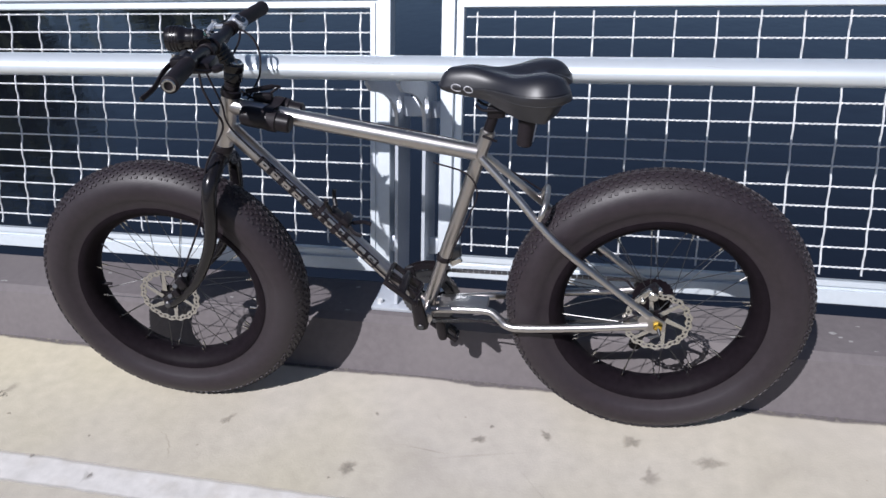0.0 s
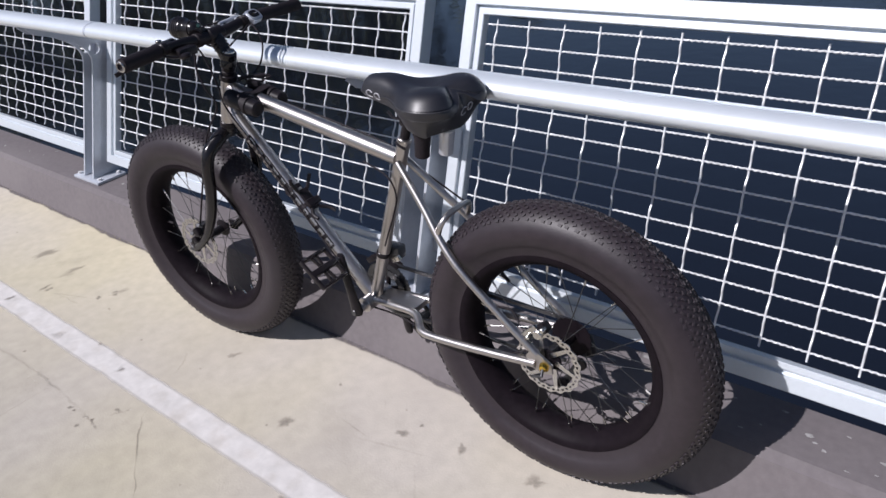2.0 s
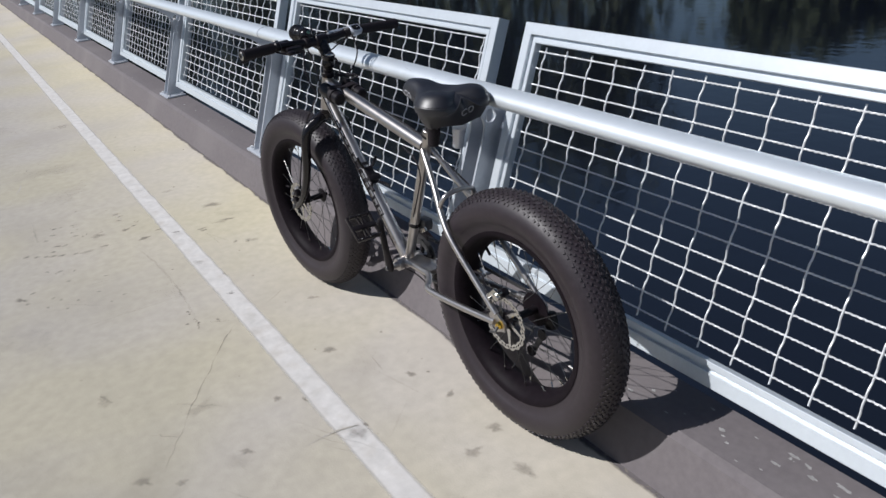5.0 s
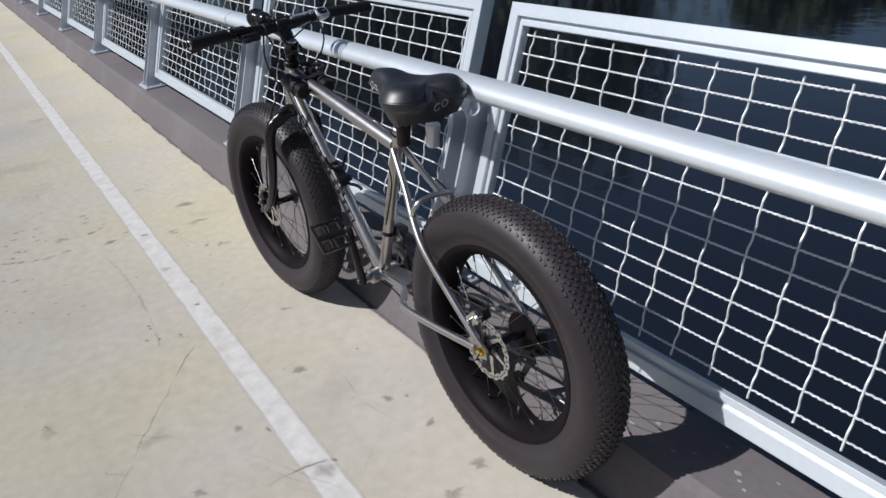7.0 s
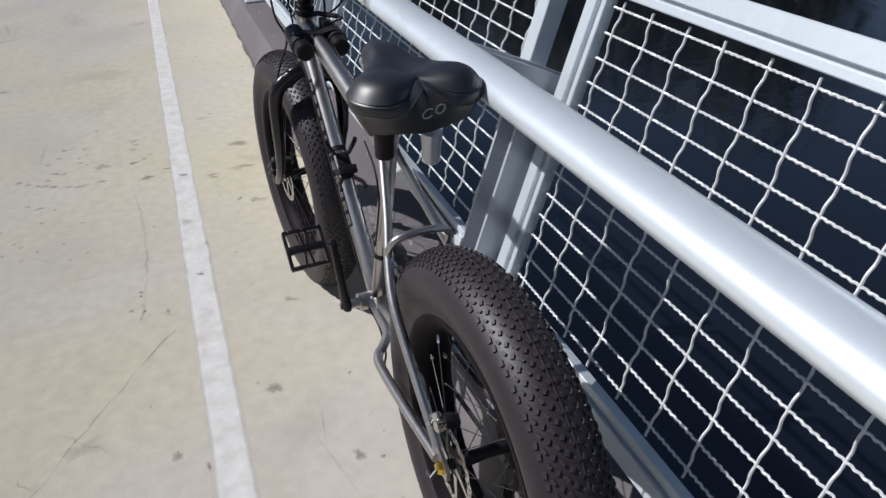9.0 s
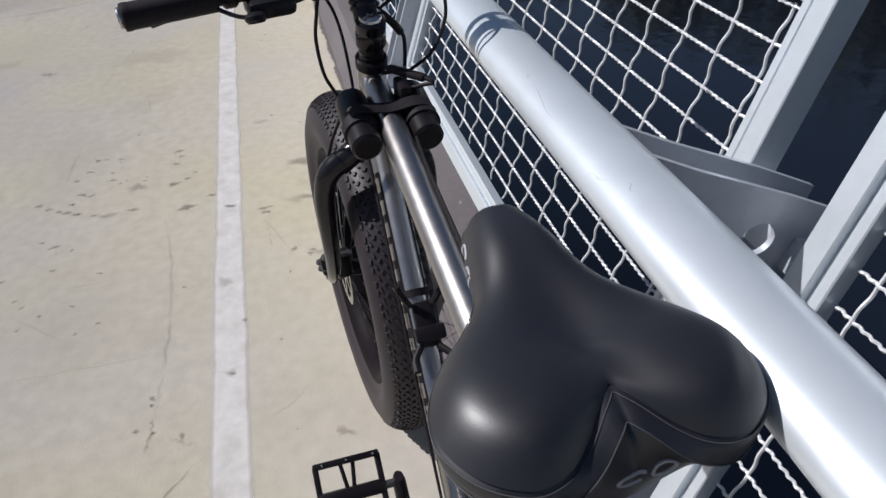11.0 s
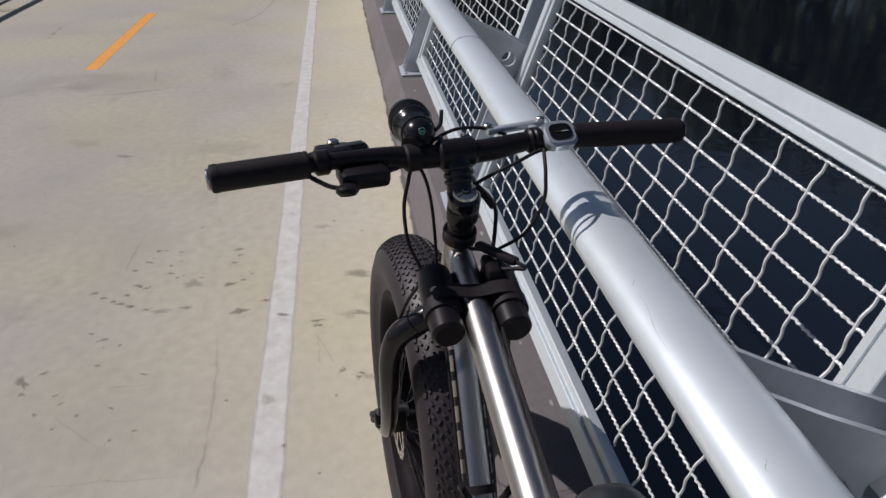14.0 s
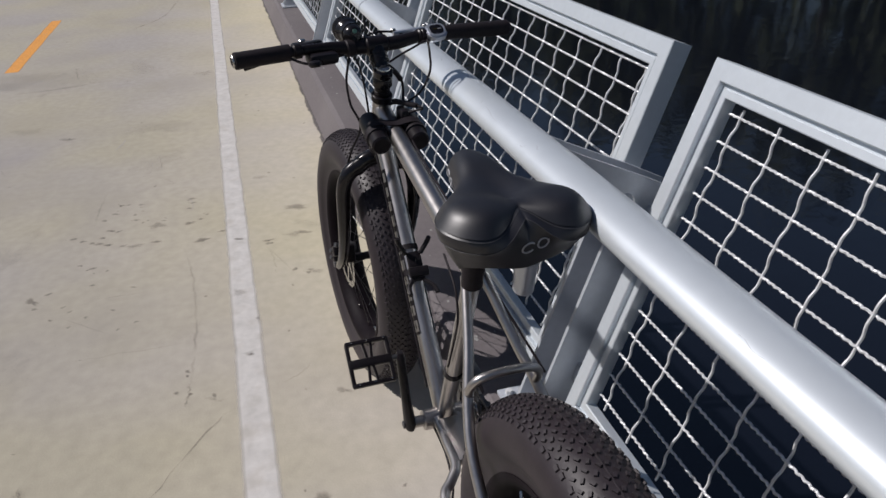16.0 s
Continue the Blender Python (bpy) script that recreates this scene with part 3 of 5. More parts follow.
def railing():
    fence_panel(FENCE @ Matrix.Translation((0.05, 0, 0)), 0.101, 0.1115, 0.091, -1)
    post = railing_post(FENCE @ Matrix.Translation((0.05 - GAP / 2, 0, 0)))
    left = fence_panel(FENCE @ Matrix.Translation((0.05 - PITCH, 0, 0)))
    far = fence_panel(FENCE @ Matrix.Translation((0.05 - 3 * PITCH, 0, 0)), near=False)
    for k in list(range(-3, 0)) + list(range(1, 18)):
        if k in (-1, 2):
            copy_thing(left, FENCE @ Matrix.Translation((0.05 - PITCH * k, 0, 0)))
        elif k not in (1, 3):
            copy_thing(far, FENCE @ Matrix.Translation((0.05 - PITCH * k, 0, 0)))
        copy_thing(post, FENCE @ Matrix.Translation((0.05 - GAP / 2 - PITCH * k, 0, 0)))
    for k in range(-2, 13):
        copy_thing(far, ACROSS @ FENCE @ Matrix.Translation((0.05 - PITCH * (k - 6), 0, 0)))
        copy_thing(post, ACROSS @ FENCE @ Matrix.Translation((0.05 - GAP / 2 - PITCH * (k - 6), 0, 0)))
    bm = bmesh.new()
    tube(bm, [(X0 + 9, RAIL_Y, RAIL_Z), (-3.6, RAIL_Y, RAIL_Z), (-3.594, RAIL_Y, RAIL_Z), (3.2, RAIL_Y, RAIL_Z), (X1 - 6, RAIL_Y, RAIL_Z)], RAIL_R, 48, squash=RAIL_WIDE)
    rail = tagged(part("handrail", bm, M["rail"], None), "thick satin aluminium handrail tube with small scratches", "handrail")
    bm = bmesh.new()
    tube(bm, [(-1.461, RAIL_Y, RAIL_Z), (-1.460, RAIL_Y, RAIL_Z), (-1.450, RAIL_Y, RAIL_Z), (-1.449, RAIL_Y, RAIL_Z)], [RAIL_R - 0.002, RAIL_R + 0.001, RAIL_R + 0.001, RAIL_R - 0.002], 48, squash=RAIL_WIDE)
    bmesh.ops.recalc_face_normals(bm, faces=bm.faces)
    part("joint_band", bm, M["post"], rail)
    rnd = random.Random(8)
    # hairline scratches along the tube
    for x, ang, ln, slant in [(-0.12, 1.0, 0.11, -0.25), (0.10, 0.55, 0.030, 1.1), (0.75, 0.8, 0.05, -0.1)] + [(rnd.uniform(-4, 2), rnd.uniform(0.4, 1.9), rnd.uniform(0.006, 0.025), rnd.gauss(0, 0.5)) for _ in range(14)]:
        bm = bmesh.new()
        tube(bm, [(x + ln * t, RAIL_Y - RAIL_R * RAIL_WIDE * math.cos(ang + slant * t * ln * 8 + 0.05 * math.sin(7 * t)), RAIL_Z + RAIL_R * math.sin(ang + slant * t * ln * 8 + 0.05 * math.sin(7 * t))) for t in [i / 8 for i in range(9)]], [0.00004 + 0.00022 * math.sin(math.pi * i / 8) for i in range(9)], 4)
        part("scratch", bm, M["scratch"], rail)
    copy_thing(rail, ACROSS @ Matrix.Translation((15.0, 0, 0)))


railing()


def far_bank():
    """A wooded river bank beyond the water, out of view and there to be mirrored in it: earth slope, trunks and loose
    crowns of leaf clumps.
    """
    rnd = random.Random(3)
    bm = bmesh.new()
    line = [(-190, 10), (-120, 44), (-80, 58), (-40, 68), (0, 78), (45, 100), (120, 140)]
    lo = [bm.verts.new((x, y, -6.05)) for x, y in line]
    mid = [bm.verts.new((x * 1.04, y + 5, -3.6 + rnd.uniform(-0.3, 0.3))) for x, y in line]
    hi = [bm.verts.new((x * 1.2, y + 60, -1.5)) for x, y in line]
    for a, b in ((lo, mid), (mid, hi)):
        for i in range(len(line) - 1):
            bm.faces.new((a[i], a[i + 1], b[i + 1], b[i]))
    tagged(part("river_bank", bm, M["earth"], None), "dark earth river bank beyond the water", "bank", kind="structure")
    bm_t, bm_l = bmesh.new(), bmesh.new()
    for i in range(100):
        t = rnd.random() ** 0.9 * (len(line) - 1.001)
        k = int(t)
        f = t - k
        x = line[k][0] * (1 - f) + line[k + 1][0] * f
        y = line[k][1] * (1 - f) + line[k + 1][1] * f + rnd.uniform(3, 16)
        # heights chosen so the water mirrors dark trees towards -x and open sky elsewhere
        h = rnd.uniform(24, 38) if x < -66 else rnd.uniform(12, 20) if x < -50 else rnd.uniform(7, 11)
        tube(bm_t, [(x, y, -5), (x + rnd.uniform(-0.4, 0.4), y, -5 + h * 0.4), (x + rnd.uniform(-0.8, 0.8), y, -5 + h * 0.8)], [0.32, 0.22, 0.1], 6)
        for low in range(760):
            a, b, q = rnd.uniform(0, 6.3), rnd.uniform(-1, 1), rnd.random() ** 0.4
            rr = h * 0.27 * q
            c = Vector((x + rr * math.cos(a) * math.sqrt(1 - b * b), y + rr * math.sin(a) * math.sqrt(1 - b * b), -5 + h * 0.66 + h * 0.33 * b * q))
            if low >= 520:
                c = Vector((x + rnd.gauss(0, h * 0.22), y + rnd.gauss(0, 1.5), -5 + h * 0.42 * rnd.random()))
            s = rnd.uniform(0.6, 1.5)
            u = Vector((rnd.gauss(0, 1), rnd.gauss(0, 1), rnd.gauss(0, 1))).normalized()
            v = u.orthogonal().normalized()
            w = u.cross(v)
            bm_l.faces.new([bm_l.verts.new(c + (v * p + w * o) * s) for p, o in ((-0.5, -0.2), (0.1, -0.5), (0.5, 0.1), (0, 0.5))])
    tagged(part("tree_trunks", bm_t, M["bark"], None), "dark trunks of the wood on the far bank", "trees", kind="stuff")
    tagged(part("far_woods", bm_l, M["leaves"], None, smooth=False), "dense dark green woods on the far river bank", "woods", kind="stuff")


far_bank()
from mathutils.bvhtree import BVHTree

# ---- the bicycle ----
# local axes: x forward along the bike, y to its left, z up in its own plane; origin on the ground between the wheels
YAW, TILT = 0.048, radians(1.7)
FWD = Vector((-math.cos(YAW), -math.sin(YAW), 0))
SIDE = Vector((math.sin(YAW), -math.cos(YAW), 0))
LEFT = SIDE * math.cos(TILT) + Vector((0, 0, 1)) * math.sin(TILT)
UPW = Vector((0, 0, 1)) * math.cos(TILT) - SIDE * math.sin(TILT)
BIKE = Matrix.Translation((0.040, -0.611, 0.002)) @ Matrix((FWD, LEFT, UPW)).transposed().to_4x4()
WHEEL_R, AXLE_F, AXLE_U = 0.380, 0.649, 0.379
HEAD_TOP, HEAD_LOW = Vector((0.389, 0, 0.938)), Vector((0.437, 0, 0.797))
HEAD_DIR = (HEAD_TOP - HEAD_LOW).normalized()
STEER = Matrix.Translation(HEAD_TOP) @ Matrix.Rotation(radians(3.3), 4, HEAD_DIR) @ Matrix.Translation(-HEAD_TOP)
# the bars sit a little askew on the fork
BARS = Matrix.Translation(HEAD_TOP) @ Matrix.Rotation(radians(6.8), 4, HEAD_DIR) @ Matrix.Rotation(radians(-0.1), 4, "X") @ Matrix.Translation(-HEAD_TOP)
UNBARS = BARS.inverted()

bike = thing("fat_tyre_bicycle", "brushed titanium fat-tyre bicycle with black parts leaning on the handrail", "bicycle", BIKE)


def piece(name, bm, mat, parent=None, label="", steered=False, smooth=True):
    """One part of the bicycle; steered parts turn with the front wheel."""
    ob = part(name, bm, M[mat], parent or bike, label, smooth)
    if steered:
        ob.matrix_local = BARS if steered == "bars" else STEER
    return ob


def rod(name, a, b, r, mat, parent=None, label="", steered=False, seg=16):
    bm = bmesh.new()
    tube(bm, [a, b], r, seg)
    return piece(name, bm, mat, parent, label, steered)


def wire_part(name, ctrl, r, mat, parent=None, label="", steered=False, n=8, seg=8):
    bm = bmesh.new()
    tube(bm, curve_points(ctrl, n), r, seg)
    return piece(name, bm, mat, parent, label, steered)


def drum(name, centre, axis, profile, mat, parent=None, label="", steered=False, seg=24):
    bm = bmesh.new()
    lathe(bm, profile, centre, axis, seg)
    bmesh.ops.recalc_face_normals(bm, faces=bm.faces)
    return piece(name, bm, mat, parent, label, steered)


def solid(r, a, b, edge=0.0015):
    """Profile of a closed drum of radius r from height a to b."""
    return [(0, a), (r - edge, a), (r, a + edge), (r, b - edge), (r - edge, b), (0, b)]


# -- wheels --
def tyre_meshes():
    bm = bmesh.new()
    prof = []
    for k in range(25):
        a = -2.25 + 4.5 * k / 24
        prof.append((0.3195 + 0.0570 * math.cos(a), 0.0605 * math.sin(a)))
    prof += [(0.262, 0.044), (0.262, -0.044)]
    lathe(bm, prof, (0, 0, 0), (0, 1, 0), 120, True)
    bmesh.ops.recalc_face_normals(bm, faces=bm.faces)
    casing = mesh_of(bm, "tyre", M["tyre"])
    bm = bmesh.new()
    steps = 112

    def knob(ang, across, along, wide, turn, high):
        """A tread block at an angle round the tyre and an angle across its section."""
        vs = []
        for top in (0, 1):
            k = 0.82 if top else 1.0
            for sx, sy in ((-1, -1), (1, -1), (1, 1), (-1, 1)):
                lx, ly = sx * along / 2 * k, sy * wide / 2 * k
                px, py = lx * math.cos(turn) - ly * math.sin(turn), lx * math.sin(turn) + ly * math.cos(turn)
                ca = across + py / 0.058
                rad = 0.3195 + (0.0565 + (high if top else -0.001)) * math.cos(ca)
                off = (0.0600 + (high if top else -0.001)) * math.sin(ca)
                th = ang + px / WHEEL_R
                vs.append(bm.verts.new((rad * math.cos(th), off, rad * math.sin(th))))
        for f in ((4, 5, 6, 7), (0, 1, 5, 4), (1, 2, 6, 5), (2, 3, 7, 6), (3, 0, 4, 7)):
            bm.faces.new([vs[i] for i in f])

    for i in range(steps):
        a = 2 * math.pi * i / steps
        half = math.pi / steps
        for s in (-1, 1):
            for row, across in enumerate((0.09, 0.25, 0.41, 0.57, 0.72)):
                knob(a + (half if row % 2 else 0), s * across, 0.0090, 0.0052, s * (0.55 if row % 2 else -0.45), 0.0034)
            knob(a + (half * 0.55 if i % 2 else half), s * 0.88, 0.0105, 0.0072, s * 0.18, 0.0032)
    bmesh.ops.recalc_face_normals(bm, faces=bm.faces)
    # mould line round the middle
    lathe(bm, [(0.3755, -0.0018), (0.3784, -0.0009), (0.3784, 0.0009), (0.3755, 0.0018)], (0, 0, 0), (0, 1, 0), 112, True)
    tread = mesh_of(bm, "tread", M["tread"], smooth=False)
    return casing, tread


CASING, TREAD = tyre_meshes()


def rim_mesh():
    bm = bmesh.new()
    prof = [(0.266, -0.046), (0.266, -0.040), (0.257, -0.038), (0.250, -0.030), (0.240, -0.018), (0.2365, -0.008), (0.2365, 0.008), (0.240, 0.018), (0.250, 0.030), (0.257, 0.038),
            (0.266, 0.040), (0.266, 0.046), (0.256, 0.0465), (0.246, 0.040), (0.233, 0.022), (0.2295, 0.008), (0.2295, -0.008), (0.233, -0.022), (0.246, -0.040), (0.256, -0.0465)]
    lathe(bm, prof, (0, 0, 0), (0, 1, 0), 96, True)
    bmesh.ops.recalc_face_normals(bm, faces=bm.faces)
    return mesh_of(bm, "rim", M["rim"])


RIM = rim_mesh()


def rotor_bm(radius):
    """A wavy brake rotor: scalloped braking ring with slots, and slanting arms to the hub."""
    bm = bmesh.new()
    n = 144
    t = 0.001
    rings = []
    for z in (-t, t):
        o = [bm.verts.new(((radius + 0.0022 * math.sin(18 * a)) * math.cos(a), z, (radius + 0.0022 * math.sin(18 * a)) * math.sin(a))) for a in [2 * math.pi * k / n for k in range(n)]]
        i = [bm.verts.new(((radius - 0.0155 + 0.0022 * math.sin(18 * a)) * math.cos(a), z, (radius - 0.0155 + 0.0022 * math.sin(18 * a)) * math.sin(a))) for a in [2 * math.pi * k / n for k in range(n)]]
        m = [bm.verts.new(((radius - 0.0055) * math.cos(a), z, (radius - 0.0055) * math.sin(a))) for a in [2 * math.pi * k / n for k in range(n)]]
        m2 = [bm.verts.new(((radius - 0.0105) * math.cos(a), z, (radius - 0.0105) * math.sin(a))) for a in [2 * math.pi * k / n for k in range(n)]]
        rings.append((o, m, m2, i))
    for k in range(n):
        j = (k + 1) % n
        for o, m, m2, i in rings:
            bm.faces.new((o[k], o[j], m[j], m[k]))
            if k % 4 in (0, 1):
                bm.faces.new((m[k], m[j], m2[j], m2[k]))
            bm.faces.new((m2[k], m2[j], i[j], i[k]))
        for q in (0, 3):
            a, b = rings[0][q], rings[1][q]
            bm.faces.new((a[k], a[j], b[j], b[k]))
    bmesh.ops.recalc_face_normals(bm, faces=bm.faces)
    return bm


def rotor_arm_bm(radius):
    """One slanting arm from the hub to the braking ring."""
    bm = bmesh.new()
    p0, p1 = Vector((0.020, 0, 0)), Vector(((radius - 0.012) * math.cos(0.55), 0, (radius - 0.012) * math.sin(0.55)))
    d = (p1 - p0).normalized()
    s = Vector((-d.z, 0, d.x))
    vs = [bm.verts.new(p + s * w + Vector((0, y, 0))) for y in (-0.0008, 0.0008) for p, w in ((p0, -0.007), (p0, 0.007), (p1, 0.004), (p1, -0.004))]
    for f in ((0, 1, 2, 3), (7, 6, 5, 4), (0, 4, 5, 1), (1, 5, 6, 2), (2, 6, 7, 3), (3, 7, 4, 0)):
        bm.faces.new([vs[x] for x in f])
    bmesh.ops.recalc_face_normals(bm, faces=bm.faces)
    return bm


def hang(name, me, parent, m=None, label=""):
    ob = new(name, me)
    ob.parent = parent
    if m is not None:
        ob.matrix_local = m
    return tagged(ob, label) if label else ob


def wheel(name, at, hub_half, rotor_r, turn):
    root = new(name)
    root.parent = bike
    root.matrix_local = at @ Matrix.Rotation(turn, 4, "Y")
    tagged(root, name.replace("_", " ") + " with a balloon tyre and black rim")
    hang("tyre", CASING, root, None, "fat black rubber tyre with dusty sidewalls")
    tagged(hang("tread", TREAD, root, None, "blocky tread of the tyre"), kind="stuff")
    hang("rim", RIM, root, None, "wide black aluminium rim")
    bm = bmesh.new()
    h = hub_half
    lathe(bm, [(0.0, -h), (0.009, -h), (0.010, -h + 0.016), (0.029, -h + 0.018), (0.030, -h + 0.022), (0.014, -h + 0.028), (0.0115, 0), (0.014, h - 0.028), (0.030, h - 0.022), (0.029, h - 0.018), (0.010, h - 0.016), (0.009, h), (0.0, h)], (0, 0, 0), (0, 1, 0), 24)
    bmesh.ops.recalc_face_normals(bm, faces=bm.faces)
    hang("hub", mesh_of(bm, "hub", M["black_paint"]), root, None, "black hub shell")
    for s in (-1, 1):
        for lead in (-1, 1):
            bm = bmesh.new()
            tube(bm, [(0.027 * math.cos(0), s * (h - 0.020), 0.027 * math.sin(0)), (0.232 * math.cos(lead * 0.62), s * 0.012, 0.232 * math.sin(lead * 0.62))], 0.0010, 5)
            me = mesh_of(bm, "spoke", M["spoke"])
            bm = bmesh.new()
            q = Vector((0.232 * math.cos(lead * 0.62), s * 0.012, 0.232 * math.sin(lead * 0.62)))
            d = (Vector((0.027, s * (h - 0.020), 0)) - q).normalized()
            tube(bm, [q - d * 0.002, q + d * 0.019], 0.0026, 6)
            nip = mesh_of(bm, "nipple", M["steel"])
            for k in range(8):
                r = Matrix.Rotation(2 * math.pi * (k + (0.5 if s > 0 else 0) + lead * 0.06) / 8, 4, "Y")
                hang("spoke", me, root, r)
                hang("nipple", nip, root, r)
    hang("brake_rotor", mesh_of(rotor_bm(rotor_r), "brake_rotor", M["steel"]), root, Matrix.Translation((0, h - 0.012, 0)), "scalloped steel brake rotor")
    arm = mesh_of(rotor_arm_bm(rotor_r), "rotor_arm", M["steel"], smooth=False)
    for k in range(6):
        hang("rotor_arm", arm, root, Matrix.Translation((0, h - 0.012, 0)) @ Matrix.Rotation(2 * math.pi * k / 6, 4, "Y"))
    bm = bmesh.new()
    lathe(bm, [(0.002, 0.0), (0.0045, 0.0), (0.0045, 0.034), (0.003, 0.036), (0.0, 0.036)], (0.236 * math.cos(1.1), 0.0, 0.236 * math.sin(1.1)), (-math.cos(1.1), 0, -math.sin(1.1)), 10)
    hang("valve", mesh_of(bm, "valve", M["rubber"]), root)
    return root


rear = wheel("rear_wheel", Matrix.Translation((-AXLE_F, 0, AXLE_U)), 0.078, 0.083, 0.3)
front = wheel("front_wheel", STEER @ Matrix.Translation((AXLE_F + 0.010, 0, AXLE_U)), 0.068, 0.083, 1.1)


def cassette():
    for k, (r, y) in enumerate(((0.052, -0.050), (0.047, -0.054), (0.042, -0.058), (0.037, -0.062), (0.032, -0.066), (0.027, -0.070))):
        bm = bmesh.new()
        n = 44
        outer = []
        for z in (-0.0009, 0.0009):
            outer.append([bm.verts.new(((r + (0.002 if i % 2 else -0.001)) * math.cos(2 * math.pi * i / n), y + z, (r + (0.002 if i % 2 else -0.001)) * math.sin(2 * math.pi * i / n))) for i in range(n)])
        bm.faces.new(outer[0])
        bm.faces.new(list(reversed(outer[1])))
        for i in range(n):
            j = (i + 1) % n
            bm.faces.new((outer[0][i], outer[0][j], outer[1][j], outer[1][i]))
        hang("sprocket", mesh_of(bm, "sprocket", M["rim"], smooth=False), rear)


cassette()

# -- frame --
BB = Vector((-0.056, 0, 0.342))
SEAT_JOINT, SEAT_TOP = Vector((-0.212, 0, 0.790)), Vector((-0.232, 0, 0.848))


def frame_tubes():
    rod("top_tube", (-0.205, 0, 0.793), (0.392, 0, 0.905), 0.0205, "titanium", seg=28)
    dt = rod("down_tube", (0.408, 0, 0.843), BB + Vector((0.01, 0, 0.012)), 0.0215, "titanium", seg=28)
    rod("seat_tube", BB, SEAT_TOP, 0.0168, "titanium", seg=24)
    rod("head_tube", HEAD_LOW, HEAD_TOP, 0.0215, "titanium", seg=28)
    for p in (HEAD_LOW, HEAD_TOP):
        drum("headset_cup", p, HEAD_DIR, solid(0.0245, -0.009, 0.009, 0.002), "black_paint")
    drum("bottom_bracket_shell", BB, (0, 1, 0), solid(0.0225, -0.05, 0.05), "titanium")
    for s in (-1, 1):
        wire_part("seat_stay", [(-0.214, s * 0.016, 0.786), (-0.30, s * 0.042, 0.698), (-0.365, s * 0.066, 0.628), (-0.425, s * 0.079, 0.572), (-0.53, s * 0.081, 0.483), (-0.628, s * 0.081, 0.404)], 0.0095, "titanium", n=8, seg=14)
        wire_part("chain_stay", [(-0.075, s * 0.022, 0.352), (-0.15, s * 0.030, 0.361), (-0.225, s * 0.036, 0.364), (-0.256, s * 0.056, 0.356), (-0.278, s * 0.076, 0.350), (-0.32, s * 0.083, 0.349), (-0.47, s * 0.084, 0.361), (-0.625, s * 0.083, 0.378)], 0.0105, "titanium", n=8, seg=14)
        bm = bmesh.new()
        plate(bm, [(-0.60, 0.395), (-0.612, 0.412), (-0.635, 0.408), (-0.668, 0.386), (-0.668, 0.362), (-0.640, 0.355), (-0.610, 0.368)], 0.007, Matrix.Translation((0, s * 0.081, 0)) @ Matrix(((1, 0, 0, 0), (0, 0, 1, 0), (0, 1, 0, 0), (0, 0, 0, 1))))
        bmesh.ops.recalc_face_normals(bm, faces=bm.faces)
        piece("dropout", bm, "titanium", smooth=False)
    bm = bmesh.new()
    box(bm, (0.13, 0.058, 0.018), (-0.158, 0, 0.362), 0.004)
    piece("stay_yoke", bm, "titanium")
    wire_part("stay_bridge", [(-0.352, 0.060, 0.640), (-0.362, 0.062, 0.664), (-0.370, 0.046, 0.686), (-0.373, 0.0, 0.693), (-0.370, -0.046, 0.686), (-0.362, -0.062, 0.664), (-0.352, -0.060, 0.640)], 0.0075, "titanium", n=8, seg=12)
    # unreadable maker's lettering down the tube, kept as plain bars
    d = (BB - Vector((0.408, 0, 0.843))).normalized()
    nrm = Vector((-d.z, 0, d.x))
    o = Vector((0.408, 0, 0.843))
    rnd = random.Random(2)

    def on_tube(at, ang, side, r):
        return o + d * at + nrm * (r * math.sin(ang)) + Vector((0, side * r * math.cos(ang), 0))

    for s in (-1, 1):
        bm = bmesh.new()
        rows = [[bm.verts.new(on_tube(0.098 + 0.4 * i / 12, -0.80 + 1.35 * j / 10, s, 0.0219)) for j in range(11)] for i in range(13)]
        for p, q in zip(rows, rows[1:]):
            for j in range(10):
                bm.faces.new((p[j], q[j], q[j + 1], p[j + 1]))
        wrap = piece("lettering_band", bm, "black_paint", dt, "black printed band on the down tube")
        for k in range(11):
            at, wide = 0.118 + k * 0.036, rnd.choice((0.019, 0.023, 0.026))
            gap = rnd.choice(((1,), (3,), (1, 3), (2,)))
            bm = bmesh.new()
            rows = [[bm.verts.new(on_tube(at + e * wide / 2, -0.62 + 1.0 * i / 5, s, 0.0224)) for e in (-1, -0.4, 0.4, 1)] for i in range(6)]
            for i in range(5):
                for c in range(3):
                    if not (c == 1 and i in gap):
                        bm.faces.new((rows[i][c], rows[i][c + 1], rows[i + 1][c + 1], rows[i + 1][c]))
            piece("lettering_bar", bm, "titanium", wrap)


frame_tubes()


